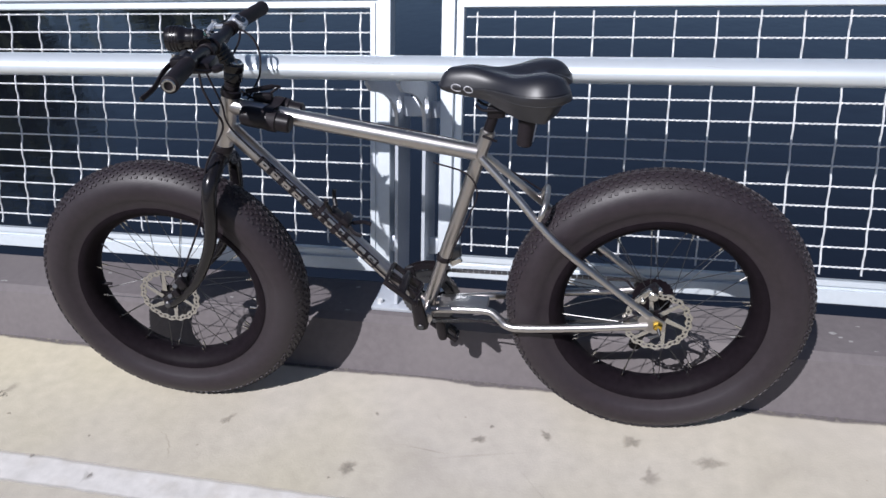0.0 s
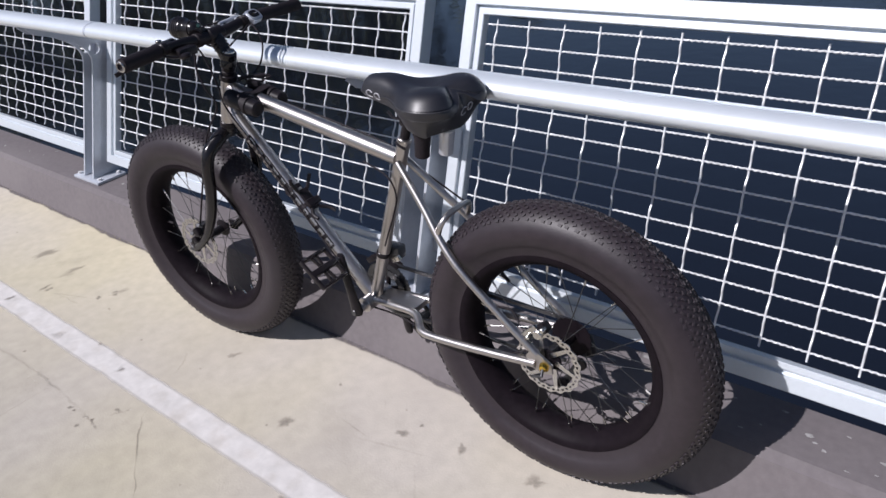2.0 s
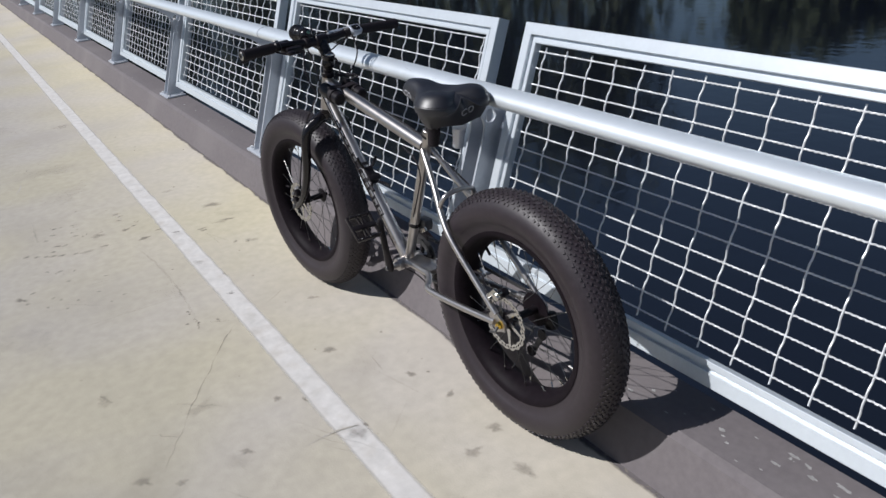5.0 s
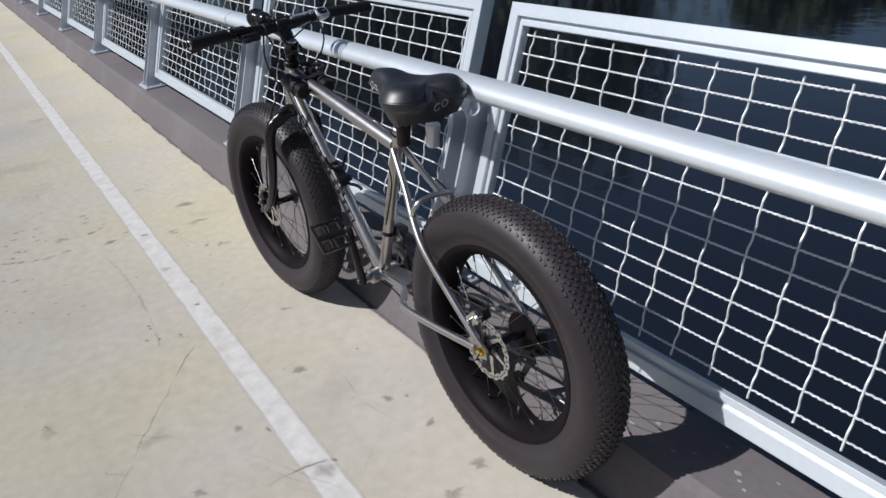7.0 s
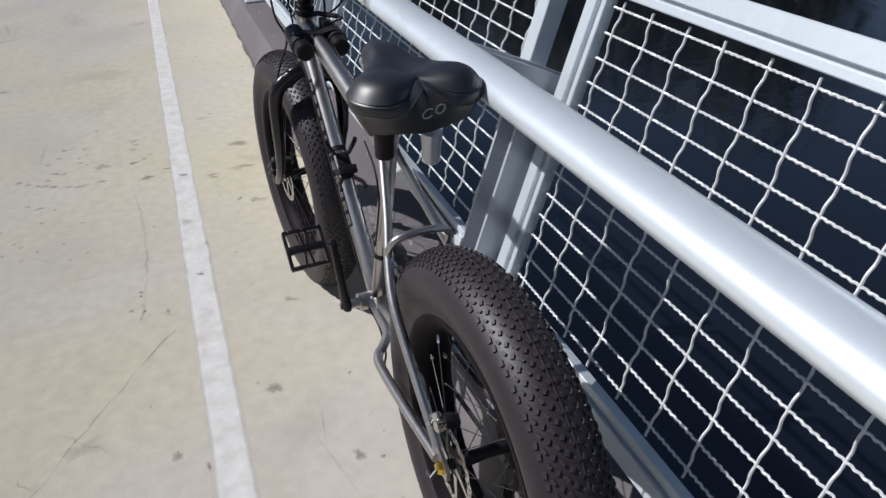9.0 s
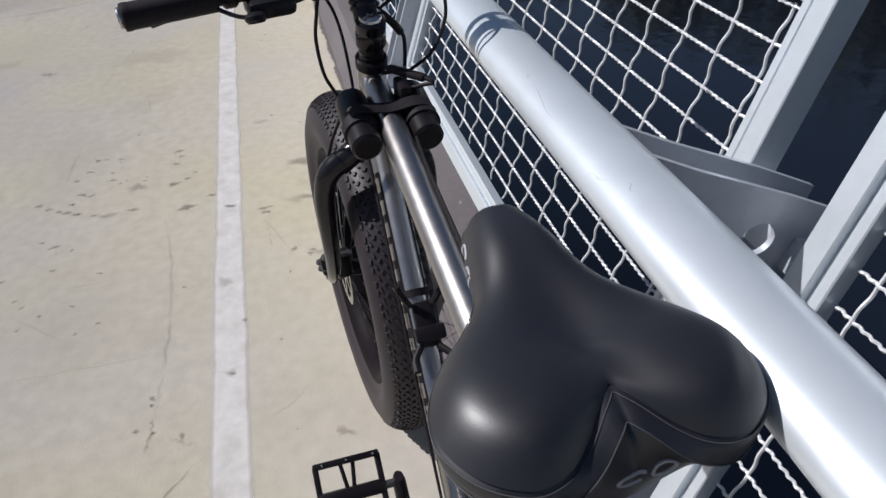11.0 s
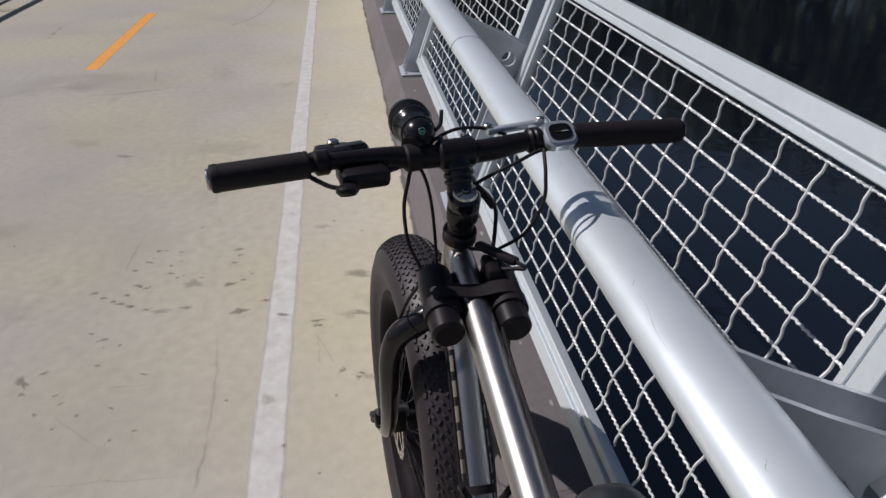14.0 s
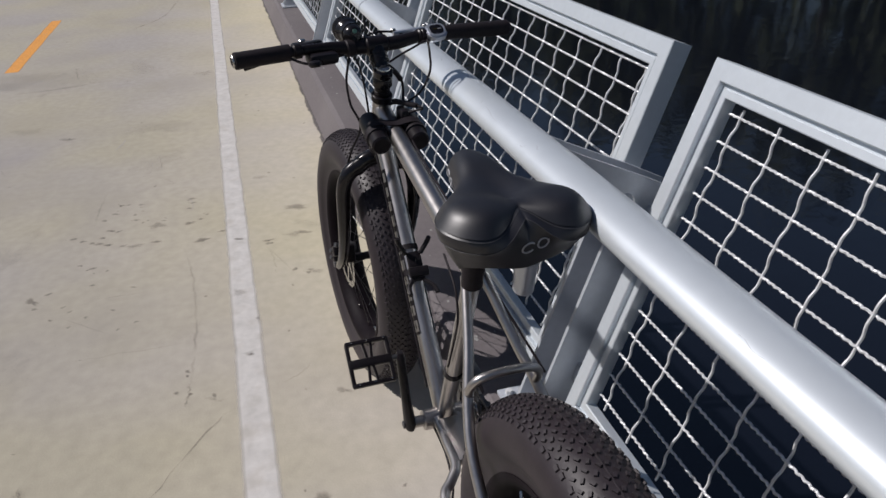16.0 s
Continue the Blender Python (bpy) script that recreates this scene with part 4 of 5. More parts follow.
# -- seat post and saddle --
def saddle():
    post_dir = (SEAT_TOP - BB).normalized()
    rod("seat_post", SEAT_TOP - post_dir * 0.05, Vector((-0.250, 0, 0.898)), 0.0125, "black_paint")
    clamp = drum("seat_clamp", SEAT_TOP - post_dir * 0.006, post_dir, solid(0.0184, -0.007, 0.007, 0.002), "titanium", None, "bolted titanium seat collar")
    wire_part("clamp_lever", [(-0.222, 0.022, 0.842), (-0.238, 0.030, 0.839), (-0.254, 0.028, 0.832)], 0.0034, "black_paint", clamp)
    bm = bmesh.new()
    box(bm, (0.042, 0.034, 0.030), (-0.252, 0, 0.896), 0.007)
    piece("saddle_clamp", bm, "black_paint")
    OFF = -0.006

    def along(t, table):
        """Smooth value at t from a table of (t, value)."""
        for (t0, v0), (t1, v1) in zip(table, table[1:]):
            if t <= t1:
                q = max(0.0, (t - t0) / (t1 - t0))
                return v0 + (v1 - v0) * (q * q * (3 - 2 * q) * 0.5 + q * 0.5)
        return table[-1][1]

    # plan of the pad from the nose round one side to the cleft of the tail
    side = [(-0.122, 0.0), (-0.125, 0.017), (-0.140, 0.030), (-0.185, 0.040), (-0.232, 0.049), (-0.264, 0.068), (-0.294, 0.094), (-0.330, 0.114), (-0.366, 0.118), (-0.398, 0.102), (-0.416, 0.074), (-0.413, 0.050), (-0.398, 0.029), (-0.380, 0.0125), (-0.366, 0.0)]
    half = curve_points([(x, y, 0) for x, y in side], 6)
    plan = half + [Vector((p.x, -p.y, 0)) for p in half[-2:0:-1]]
    m = len(plan)
    TOP = [(0.12, 0.984), (0.15, 0.995), (0.20, 1.000), (0.255, 0.988), (0.30, 0.985), (0.35, 0.993), (0.42, 0.994)]
    EDGE = [(0.12, 0.960), (0.16, 0.960), (0.24, 0.960), (0.30, 0.962), (0.36, 0.964), (0.42, 0.962)]
    LOW = [(0.12, 0.949), (0.16, 0.941), (0.22, 0.932), (0.27, 0.912), (0.31, 0.899), (0.36, 0.893), (0.42, 0.897)]

    def rim_z(p):
        """Height of the seam between pad and skirt; it climbs into the cleft."""
        return along(-p.x, EDGE) + (0.017 * math.exp(-(p.y / 0.030) ** 2) if p.x < -0.33 else 0.0)

    rim = [rim_z(p) for p in plan]

    def pad_point(c):
        """Lifts a point of the plan onto the padded surface: a dome that grows with the distance from the outline."""
        near = [(max(1e-5, (c - p).length), z) for p, z in zip(plan, rim)]
        d = min(q for q, _ in near)
        zr = sum(z / q ** 3 for q, z in near) / sum(1 / q ** 3 for q, _ in near)
        full = 0.030 + 0.008 * min(1.0, max(0.0, (-c.x - 0.20) / 0.12))
        g = min(1.0, d / full)
        g = math.sqrt(1 - (1 - g) ** 2)
        # valley that runs from the cleft towards the nose, between two swelling lobes
        back = min(1.0, max(0.0, (-c.x - 0.225) / 0.105))
        back = back * back * (3 - 2 * back)
        valley = 0.010 * back * math.exp(-(c.y / 0.022) ** 2)
        lobe = 0.003 * math.exp(-((c.x + 0.338) / 0.042) ** 2 - ((abs(c.y) - 0.062) / 0.034) ** 2)
        return (c.x, c.y + OFF, zr + (along(-c.x, TOP) - zr) * g - valley * min(1.0, d / 0.035) + lobe)

    bm = bmesh.new()
    rings = []
    steps = 22
    for j in range(steps + 1):
        ring = []
        for p in plan:
            c = p.lerp(Vector((min(-0.155, max(-0.316, p.x)), 0, 0)), (j / steps) ** 1.1)
            ring.append(bm.verts.new(pad_point(c)))
        rings.append(ring)
    for a, b in zip(rings, rings[1:]):
        for k in range(m):
            bm.faces.new((a[k], a[(k + 1) % m], b[(k + 1) % m], b[k]))
    # both sides meet along the spine
    bmesh.ops.remove_doubles(bm, verts=rings[-1], dist=0.00005)
    for _ in range(18):
        bmesh.ops.smooth_vert(bm, verts=[v for v in bm.verts if not v.is_boundary], factor=0.5, use_axis_x=True, use_axis_y=True, use_axis_z=True)
    # even out the point where the rings of the tail close, on a surface fitted to what lies round it
    def terms(v):
        x, y = v.co.x + 0.316, v.co.y - OFF
        return (1, x, y, x * x, y * y, x * y, x * y * y, y ** 4)

    gap = [(v, math.hypot(v.co.x + 0.316, v.co.y - OFF)) for v in bm.verts]
    ring = [v for v, d in gap if 0.014 < d < 0.030]
    fitted = np.linalg.lstsq(np.array([terms(v) for v in ring]), np.array([v.co.z for v in ring]), rcond=None)[0]
    for v, d in gap:
        if d < 0.020:
            w = 1.0 if d < 0.012 else (0.020 - d) / 0.008
            v.co.z += w * (float(np.dot(terms(v), fitted)) - v.co.z)
    bmesh.ops.recalc_face_normals(bm, faces=bm.faces)
    bm.normal_update()
    pad_tree = BVHTree.FromBMesh(bm)
    cover = piece("saddle_pad", bm, "leather", label="wide black padded saddle top with a cleft tail")
    bm = bmesh.new()
    rows = []
    for q in (0.0, 0.06, 0.18, 0.34, 0.46, 0.60, 0.80, 1.0):
        ring = []
        for p in plan:
            low = Vector((max(-0.398, p.x), p.y * 0.76, 0))
            if p.x < -0.36 and abs(p.y) < 0.075:
                low.x = -0.398 + 0.004 * (p.y / 0.075) ** 2
            c = p.lerp(low, q ** 1.6)
            cleft = math.exp(-(p.y / 0.042) ** 2) if p.x < -0.33 else 0.0
            c.x = min(c.x, p.x - 0.024 * cleft * min(1.0, q / 0.34))
            drop = q * (1 - 0.72 * cleft) if q <= 0.34 else q - 0.72 * cleft * 0.34 * (1 - q) / 0.66
            if q > 0.34 and p.x < -0.36:
                # below the band the back is one rounded face
                s = min(1.0, (q - 0.34) / 0.22)
                blend = min(1.0, (-0.36 - p.x) / 0.02) if abs(p.y) > 0.08 else 1.0
                back = -0.411 + 0.018 * (p.y / 0.09) ** 2 + 0.016 * max(0.0, q - 0.56) / 0.44
                c.x += (back - c.x) * s * s * (3 - 2 * s) * blend
            swell = 0.0035 * math.sin(math.pi * min(1.0, q * 2.2))
            d = Vector((c.x + 0.30, c.y, 0)).normalized()
            c = c + d * (swell - (0.003 if q == 0 else 0.0))
            ring.append(bm.verts.new((c.x, c.y + OFF, rim_z(p) + 0.001 + (along(-p.x, LOW) - rim_z(p)) * drop)))
        rows.append(ring)
    for a, b in zip(rows, rows[1:]):
        for k in range(m):
            bm.faces.new((a[k], a[(k + 1) % m], b[(k + 1) % m], b[k]))
    bm.faces.new(rows[-1])
    bmesh.ops.recalc_face_normals(bm, faces=bm.faces)
    bm.normal_update()
    tree = BVHTree.FromBMesh(bm)
    first, final = 24, m - 24
    lines = [[rows[r][k].co.copy() for k in range(first, final)] for r in (1, 3)]
    skirt = piece("saddle_skirt", bm, "leather", None, "black skirt of the saddle with two stitched seams")
    for line in lines:
        wire_part("stitching", [p + Vector((p.x + 0.30, p.y - OFF, 0)).normalized() * 0.0006 for p in line[::2]], 0.0005, "thread", skirt, n=3, seg=5)
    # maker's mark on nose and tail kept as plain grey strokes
    ARC = [math.radians(d) for d in range(0, 361, 20)]
    strokes = [[(-0.011 + 0.0095 * math.cos(a), 0.0072 * math.sin(a)) for a in ARC[2:17]], [(0.0105 + 0.0078 * math.cos(a), 0.001 + 0.0068 * math.sin(a)) for a in ARC]]
    for face in ("nose", "tail"):
        for line in strokes:
            pts = []
            for u, v in line:
                if face == "nose":
                    o, d = Vector((-0.180 - u * 1.25, 0.3, 0.956 - u * 0.18 + v * 1.1)), Vector((0, -1, 0))
                else:
                    o, d = Vector((-0.7, OFF - 0.012 - u * 1.0, 0.936 + v * 1.2 + u * 0.2)), Vector((1, 0, 0))
                hits = [h for h in (tree.ray_cast(o, d)[0], pad_tree.ray_cast(o, d)[0]) if h is not None]
                hit = min(hits, key=lambda h: (h - o).length) if hits else None
                if hit is not None:
                    pts.append(hit)
            if len(pts) > 1:
                bm = bmesh.new()
                tube(bm, pts, 0.0016, 5)
                piece("printed_stroke", bm, "grey_print", skirt)
    for s in (-1, 1):
        wire_part("saddle_rail", [(-0.205, s * 0.018, 0.916), (-0.225, s * 0.020, 0.903), (-0.27, s * 0.022, 0.902), (-0.335, s * 0.045, 0.885), (-0.36, s * 0.06, 0.895)], 0.0035, "black_paint", n=6)
        at = -0.318
        sp = drum("saddle_spring", (at, s * 0.045, 0.830 if s > 0 else 0.804), (-0.12, 0, 1), [(0, 0), (0.015, 0.0), (0.0175, 0.003), (0.018, 0.030), (0.020, 0.054), (0.020, 0.062), (0, 0.062)], "chrome_plastic" if s < 0 else "rubber")
        bm = bmesh.new()
        box(bm, (0.030, 0.030, 0.012), (at - 0.003, s * 0.045, 0.888), 0.004)
        piece("spring_cap", bm, "black_paint", sp)


saddle()


# -- fork, stem, bars --
def front_end():
    crown = wire_part("fork_crown", [(0.455, 0.062, 0.742), (0.449, 0.030, 0.766), (0.446, 0.0, 0.772), (0.449, -0.030, 0.766), (0.455, -0.062, 0.742)], [0.021] * 33, "black_gloss", None, "", True, n=8, seg=16)
    rod("steerer_crown", HEAD_LOW, Vector((0.446, 0, 0.768)), 0.023, "black_gloss", None, "", True)
    for s in (-1, 1):
        bm = bmesh.new()
        pts = curve_points([(0.452, s * 0.055, 0.752), (0.456, s * 0.082, 0.728), (0.463, s * 0.094, 0.685), (0.472, s * 0.096, 0.620), (0.498, s * 0.094, 0.540), (0.552, s * 0.090, 0.452), (0.618, s * 0.085, 0.390), (0.650, s * 0.084, 0.372)], 6)
        tube(bm, pts, [0.021 - 0.009 * i / (len(pts) - 1) for i in range(len(pts))], 16)
        leg = piece("fork_leg", bm, "black_gloss", None, "curved glossy black fork leg", True)
        bm = bmesh.new()
        box(bm, (0.032, 0.010, 0.034), (0.647, s * 0.084, 0.376), 0.004)
        piece("fork_tip", bm, "black_paint", leg)
        drum("axle_nut", (0.649, s * 0.084, 0.376), (0, s, 0), solid(0.009, 0, 0.014), "dark_steel", None, "", True, 12)
    caliper = bmesh.new()
    box(caliper, (0.040, 0.034, 0.056), (0.600, 0.064, 0.436), 0.007)
    c = piece("front_brake_caliper", caliper, "black_paint", None, "", True)
    for o, size in (((0.588, 0.100, 0.452), (0.026, 0.022, 0.030)), ((0.612, 0.098, 0.418), (0.022, 0.018, 0.024))):
        bm = bmesh.new()
        box(bm, size, o, 0.006, Matrix.Rotation(0.5, 3, "Y"))
        piece("caliper_arm", bm, "black_paint", c)
    for o in ((0.572, 0.100, 0.478), (0.604, 0.108, 0.446), (0.628, 0.104, 0.412)):
        bm = bmesh.new()
        lathe(bm, [(0, 0.008), (0.006, 0.008), (0.007, 0.006), (0.007, 0), (0, 0)], o, (-0.3, 1, 0.6), 10)
        piece("caliper_bolt", bm, "dark_steel", c)
    bm = bmesh.new()
    lathe(bm, solid(0.013, -0.022, 0.022, 0.003), (0.596, 0.064, 0.452), (0, 1, 0), 18)
    piece("adjuster", bm, "dark_steel", c)
    # spacers, stem and bars
    for k in range(2):
        drum("spacer", HEAD_TOP + HEAD_DIR * (0.010 + 0.0105 * k), HEAD_DIR, solid(0.0185, 0, 0.0098, 0.001), "black_paint", None, "", "bars")
    top = HEAD_TOP + HEAD_DIR * 0.031
    BAR = Vector((0.402, 0, 1.055))
    stem = drum("stem", top, HEAD_DIR, [(0, 0), (0.020, 0), (0.0225, 0.003), (0.0225, 0.020), (0.0205, 0.024), (0.0225, 0.028), (0.0225, 0.042), (0.019, 0.046), (0, 0.046)], "black_gloss", None, "short glossy black stem", "bars")
    bm = bmesh.new()
    tube(bm, [top + HEAD_DIR * 0.023, (top + HEAD_DIR * 0.026 + BAR) / 2, BAR - (BAR - top).normalized() * 0.008], [0.021, 0.0195, 0.022], 18)
    piece("stem_arm", bm, "black_gloss", stem)
    drum("top_cap", top + HEAD_DIR * 0.046, HEAD_DIR, [(0.0, 0.003), (0.0065, 0.003), (0.0075, 0.0045), (0.0155, 0.0035), (0.0175, 0.0005), (0.0175, 0.0), (0.0, 0.0)], "steel", stem, "polished steel top cap")
    drum("cap_bolt", top + HEAD_DIR * 0.049, HEAD_DIR, [(0.0, 0.001), (0.0028, 0.001), (0.0028, 0.004), (0.0052, 0.004), (0.0052, 0.0), (0.0, 0.0)], "dark_steel", stem, "", False, 12)
    for k in range(3):
        ang = 2 * math.pi * k / 3 + 0.5
        side = Vector((1, 0, 0)).cross(HEAD_DIR).normalized()
        fwd = side.cross(HEAD_DIR).normalized()
        e = side * math.cos(ang) + fwd * math.sin(ang)
        rod("cap_rib", top + HEAD_DIR * 0.050 + e * 0.006, top + HEAD_DIR * 0.049 + e * 0.0155, 0.0022, "dark_steel", stem, "", False, 8)
    clamp = drum("stem_faceplate", BAR, (0, 1, 0), solid(0.0205, -0.027, 0.027, 0.004), "black_paint", None, "black bar clamp of the stem", "bars")
    for y in (-0.017, 0.017):
        for z in (-0.015, 0.015):
            drum("bolt", BAR + Vector((0.013, y, z)), (1, 0, 0.3 if z > 0 else -0.3), solid(0.0042, 0, 0.009, 0.001), "dark_steel", clamp, "", False, 8)
    reach = (BAR - top - HEAD_DIR * 0.026)
    for k in range(3):
        c = top + HEAD_DIR * 0.026 + reach * (0.46 + 0.13 * k)
        bm = bmesh.new()
        lathe(bm, [(0.018, -0.0036), (0.0218, -0.0026), (0.0226, 0.0), (0.0218, 0.0026), (0.018, 0.0036)], c, reach, 24, True)
        bmesh.ops.recalc_face_normals(bm, faces=bm.faces)
        piece("stem_ridge", bm, "black_gloss", stem)
    ctrl = []
    for y in (-0.328, -0.26, -0.16, -0.10, -0.045, 0.045, 0.10, 0.16, 0.26, 0.322):
        rise = 0.012 * min(1, max(0, (abs(y) - 0.045) / 0.09))
        back = 0.055 if y > 0 else 0.115
        ctrl.append((BAR.x - back * max(0, abs(y) - 0.09), y, BAR.z + rise - (0.010 * (-y / 0.34) if y < 0 else 0)))
    bm = bmesh.new()
    pts = curve_points(ctrl, 8)

    def bar_radius(y):
        return 0.0159 if abs(y) < 0.055 else max(0.0113, 0.0159 - 0.05 * (abs(y) - 0.055))

    tube(bm, pts, [bar_radius(p.y) for p in pts], 18)
    piece("handlebar", bm, "black_paint", None, "wide black oversize handlebar", "bars")

    def on_bar(y):
        """Centre of the bar at y along it."""
        for p, q in zip(pts, pts[1:]):
            if p.y <= y <= q.y:
                return p + (q - p) * ((y - p.y) / (q.y - p.y))
        return pts[0] if y < 0 else pts[-1]

    for s in (-1, 1):
        a, b = on_bar(0.200 if s > 0 else -0.168), on_bar(0.321 if s > 0 else -0.327)
        dirn = (b - a).normalized()
        bm = bmesh.new()
        ln = (b - a).length
        prof = [(0.0113, 0), (0.0175, 0.0), (0.0182, 0.003)]
        for k in range(40):
            prof.append((0.0176 + (0.00035 if k % 2 else 0), 0.006 + (ln - 0.016) * k / 39))
        prof += [(0.0185, ln - 0.006), (0.0178, ln - 0.001), (0.0135, ln + 0.001), (0.0, ln + 0.001)]
        lathe(bm, prof, a, dirn, 24)
        bmesh.ops.recalc_face_normals(bm, faces=bm.faces)
        grip = piece("grip", bm, "rubber", None, "black rubber grip", "bars")
        bm = bmesh.new()
        lathe(bm, [(0.009, 0.0), (0.0135, 0.0), (0.0140, 0.002), (0.0125, 0.004), (0.009, 0.004)], b + dirn * 0.0012, dirn, 20, True)
        piece("end_plug", bm, "steel" if s > 0 else "black_paint", grip)
    # left brake lever and clamp
    cl = on_bar(0.183)
    along_bar = (on_bar(0.25) - on_bar(0.15)).normalized()
    bm = bmesh.new()
    lathe(bm, solid(0.0165, -0.010, 0.010, 0.003), cl, along_bar, 18)
    body = piece("brake_clamp", bm, "black_paint", None, "", "bars")
    bm = bmesh.new()
    box(bm, (0.034, 0.050, 0.022), cl + Vector((0.026, -0.020, 0.000)), 0.007)
    piece("lever_body", bm, "black_paint", body)
    bm = bmesh.new()
    tube(bm, curve_points([cl + Vector((0.038, -0.030, 0.000)), cl + Vector((0.052, 0.010, -0.010)), UNBARS @ Vector((0.424, 0.262, 1.030)), UNBARS @ Vector((0.436, 0.300, 1.017))], 6), 0.0058, 10, squash=0.7)
    piece("brake_lever", bm, "black_paint", body)
    drum("lever_pivot", cl + Vector((0.036, -0.022, -0.016)), (0, 0, 1), solid(0.008, 0, 0.032, 0.002), "steel", body, "", False, 14)
    # left shifter: housing in front of and under the bar, window, thumb paddle and release lever
    p = on_bar(0.138)
    bm = bmesh.new()
    box(bm, (0.052, 0.066, 0.026), p + Vector((-0.012, -0.006, -0.018)), 0.009)
    pod = piece("left_shifter", bm, "black_paint", None, "black trigger shifter pod under the bar", "bars")
    bm = bmesh.new()
    box(bm, (0.022, 0.052, 0.018), p + Vector((0.024, 0.004, 0.002)), 0.006, Matrix.Rotation(0.12, 3, "Z"))
    piece("indicator_housing", bm, "black_gloss", pod)
    bm = bmesh.new()
    box(bm, (0.012, 0.040, 0.003), p + Vector((0.024, 0.004, 0.0115)), 0.001, Matrix.Rotation(0.12, 3, "Z"))
    piece("indicator_window", bm, "dark_steel", pod)
    bm = bmesh.new()
    lathe(bm, [(0, -0.007), (0.011, -0.006), (0.015, -0.001), (0.0145, 0.004), (0.009, 0.008), (0, 0.009)], p + Vector((-0.052, 0.022, -0.020)), (0.25, 0, 1), 20)
    piece("thumb_paddle", bm, "black_paint", pod)
    bm = bmesh.new()
    tube(bm, curve_points([p + Vector((-0.046, 0.026, -0.020)), p + Vector((-0.036, 0.042, -0.018)), p + Vector((-0.022, 0.058, -0.012)), p + Vector((-0.014, 0.068, -0.006))], 6), 0.0032, 8)
    piece("release_lever", bm, "black_paint", pod)
    drum("barrel_adjuster", p + Vector((0.0, -0.040, -0.016)), (-0.1, -1, 0), [(0, 0), (0.0075, 0), (0.0075, 0.012), (0.005, 0.018), (0.004, 0.028), (0, 0.028)], "rubber", pod, "", False, 12)
    # right shifter: silver shell round a dark window
    p = on_bar(-0.143)
    bm = bmesh.new()
    lathe(bm, solid(0.0185, -0.022, 0.022, 0.006), p, along_bar, 22)
    pod = piece("right_shifter", bm, "chrome_plastic", None, "silver shifter housing with a dark gear window", "bars")
    bm = bmesh.new()
    # rounded frame round the window
    fr = []
    for k in range(32):
        a = 2 * math.pi * k / 32
        ca, sa = math.cos(a), math.sin(a)
        fr.append((-0.018 + 0.021 * math.copysign(abs(ca) ** 0.6, ca), 0.0245 * math.copysign(abs(sa) ** 0.6, sa)))
    tilt = Matrix.Rotation(-0.62, 4, "Y")
    plate(bm, fr, 0.020, Matrix.Translation(p + Vector((0.004, 0, 0.016))) @ tilt)
    bmesh.ops.bevel(bm, geom=[e for e in bm.edges if abs(e.verts[0].co.z - e.verts[1].co.z) < 0.03 and len(e.link_faces) == 2 and e.calc_face_angle(0) > 0.8], offset=0.004, segments=2, affect="EDGES")
    bmesh.ops.recalc_face_normals(bm, faces=bm.faces)
    piece("window_frame", bm, "chrome_plastic", pod)
    bm = bmesh.new()
    plate(bm, [(-0.018 + (x + 0.018) * 0.62, y * 0.66) for x, y in fr], 0.003, Matrix.Translation(p + Vector((0.004, 0, 0.016))) @ tilt @ Matrix.Translation((0, 0, 0.0098)))
    bmesh.ops.recalc_face_normals(bm, faces=bm.faces)
    win = piece("gear_window", bm, "black_gloss", pod, "dark gear window")
    for k in (-1, 1):
        bm = bmesh.new()
        plate(bm, [(-0.019, k * 0.002 - 0.006), (-0.0176, k * 0.002 - 0.006), (-0.0176, k * 0.002 + 0.004), (-0.019, k * 0.002 + 0.004)], 0.0008, Matrix.Translation(p + Vector((0.004, 0, 0.016))) @ tilt @ Matrix.Translation((0, k * 0.003, 0.0120)))
        piece("gear_mark", bm, "gold" if k > 0 else "grey_print", win)
    drum("shifter_collar", p + along_bar * 0.028, along_bar, solid(0.0165, -0.006, 0.006, 0.002), "black_paint", pod)
    # right brake lever in brushed silver, lying along the front of the bar
    cl = on_bar(-0.085)
    bm = bmesh.new()
    lathe(bm, solid(0.0178, -0.010, 0.010, 0.003), on_bar(-0.112), along_bar, 18)
    body = piece("brake_clamp", bm, "black_paint", None, "", "bars")
    bm = bmesh.new()
    box(bm, (0.013, 0.092, 0.011), cl + Vector((0.042, -0.018, 0.008)), 0.004, Matrix.Rotation(0.10, 3, "Z"))
    box(bm, (0.030, 0.012, 0.010), cl + Vector((0.024, -0.040, 0.006)), 0.003)
    lv = piece("lever_body", bm, "chrome_plastic", body, "brushed silver lever body")
    for y in (0.024, -0.058):
        drum("lever_pivot", cl + Vector((0.042 + 0.004 * (y < 0), y, 0.012)), (0, 0, 1), solid(0.0062, 0, 0.006, 0.0015), "steel", lv, "", False, 14)
    bm = bmesh.new()
    tube(bm, curve_points([cl + Vector((0.040, -0.060, 0.002)), cl + Vector((0.054, -0.100, -0.006)), cl + Vector((0.050, -0.160, -0.012)), cl + Vector((0.056, -0.200, -0.016))], 6), 0.0055, 10, squash=0.7)
    piece("brake_lever", bm, "black_paint", body)
    # headlamp on the bar
    q = UNBARS @ Vector((0.446, 0.058, 1.080))
    aim = (UNBARS.to_3x3() @ Vector((1, 0.10, 0.03))).normalized()
    bm = bmesh.new()
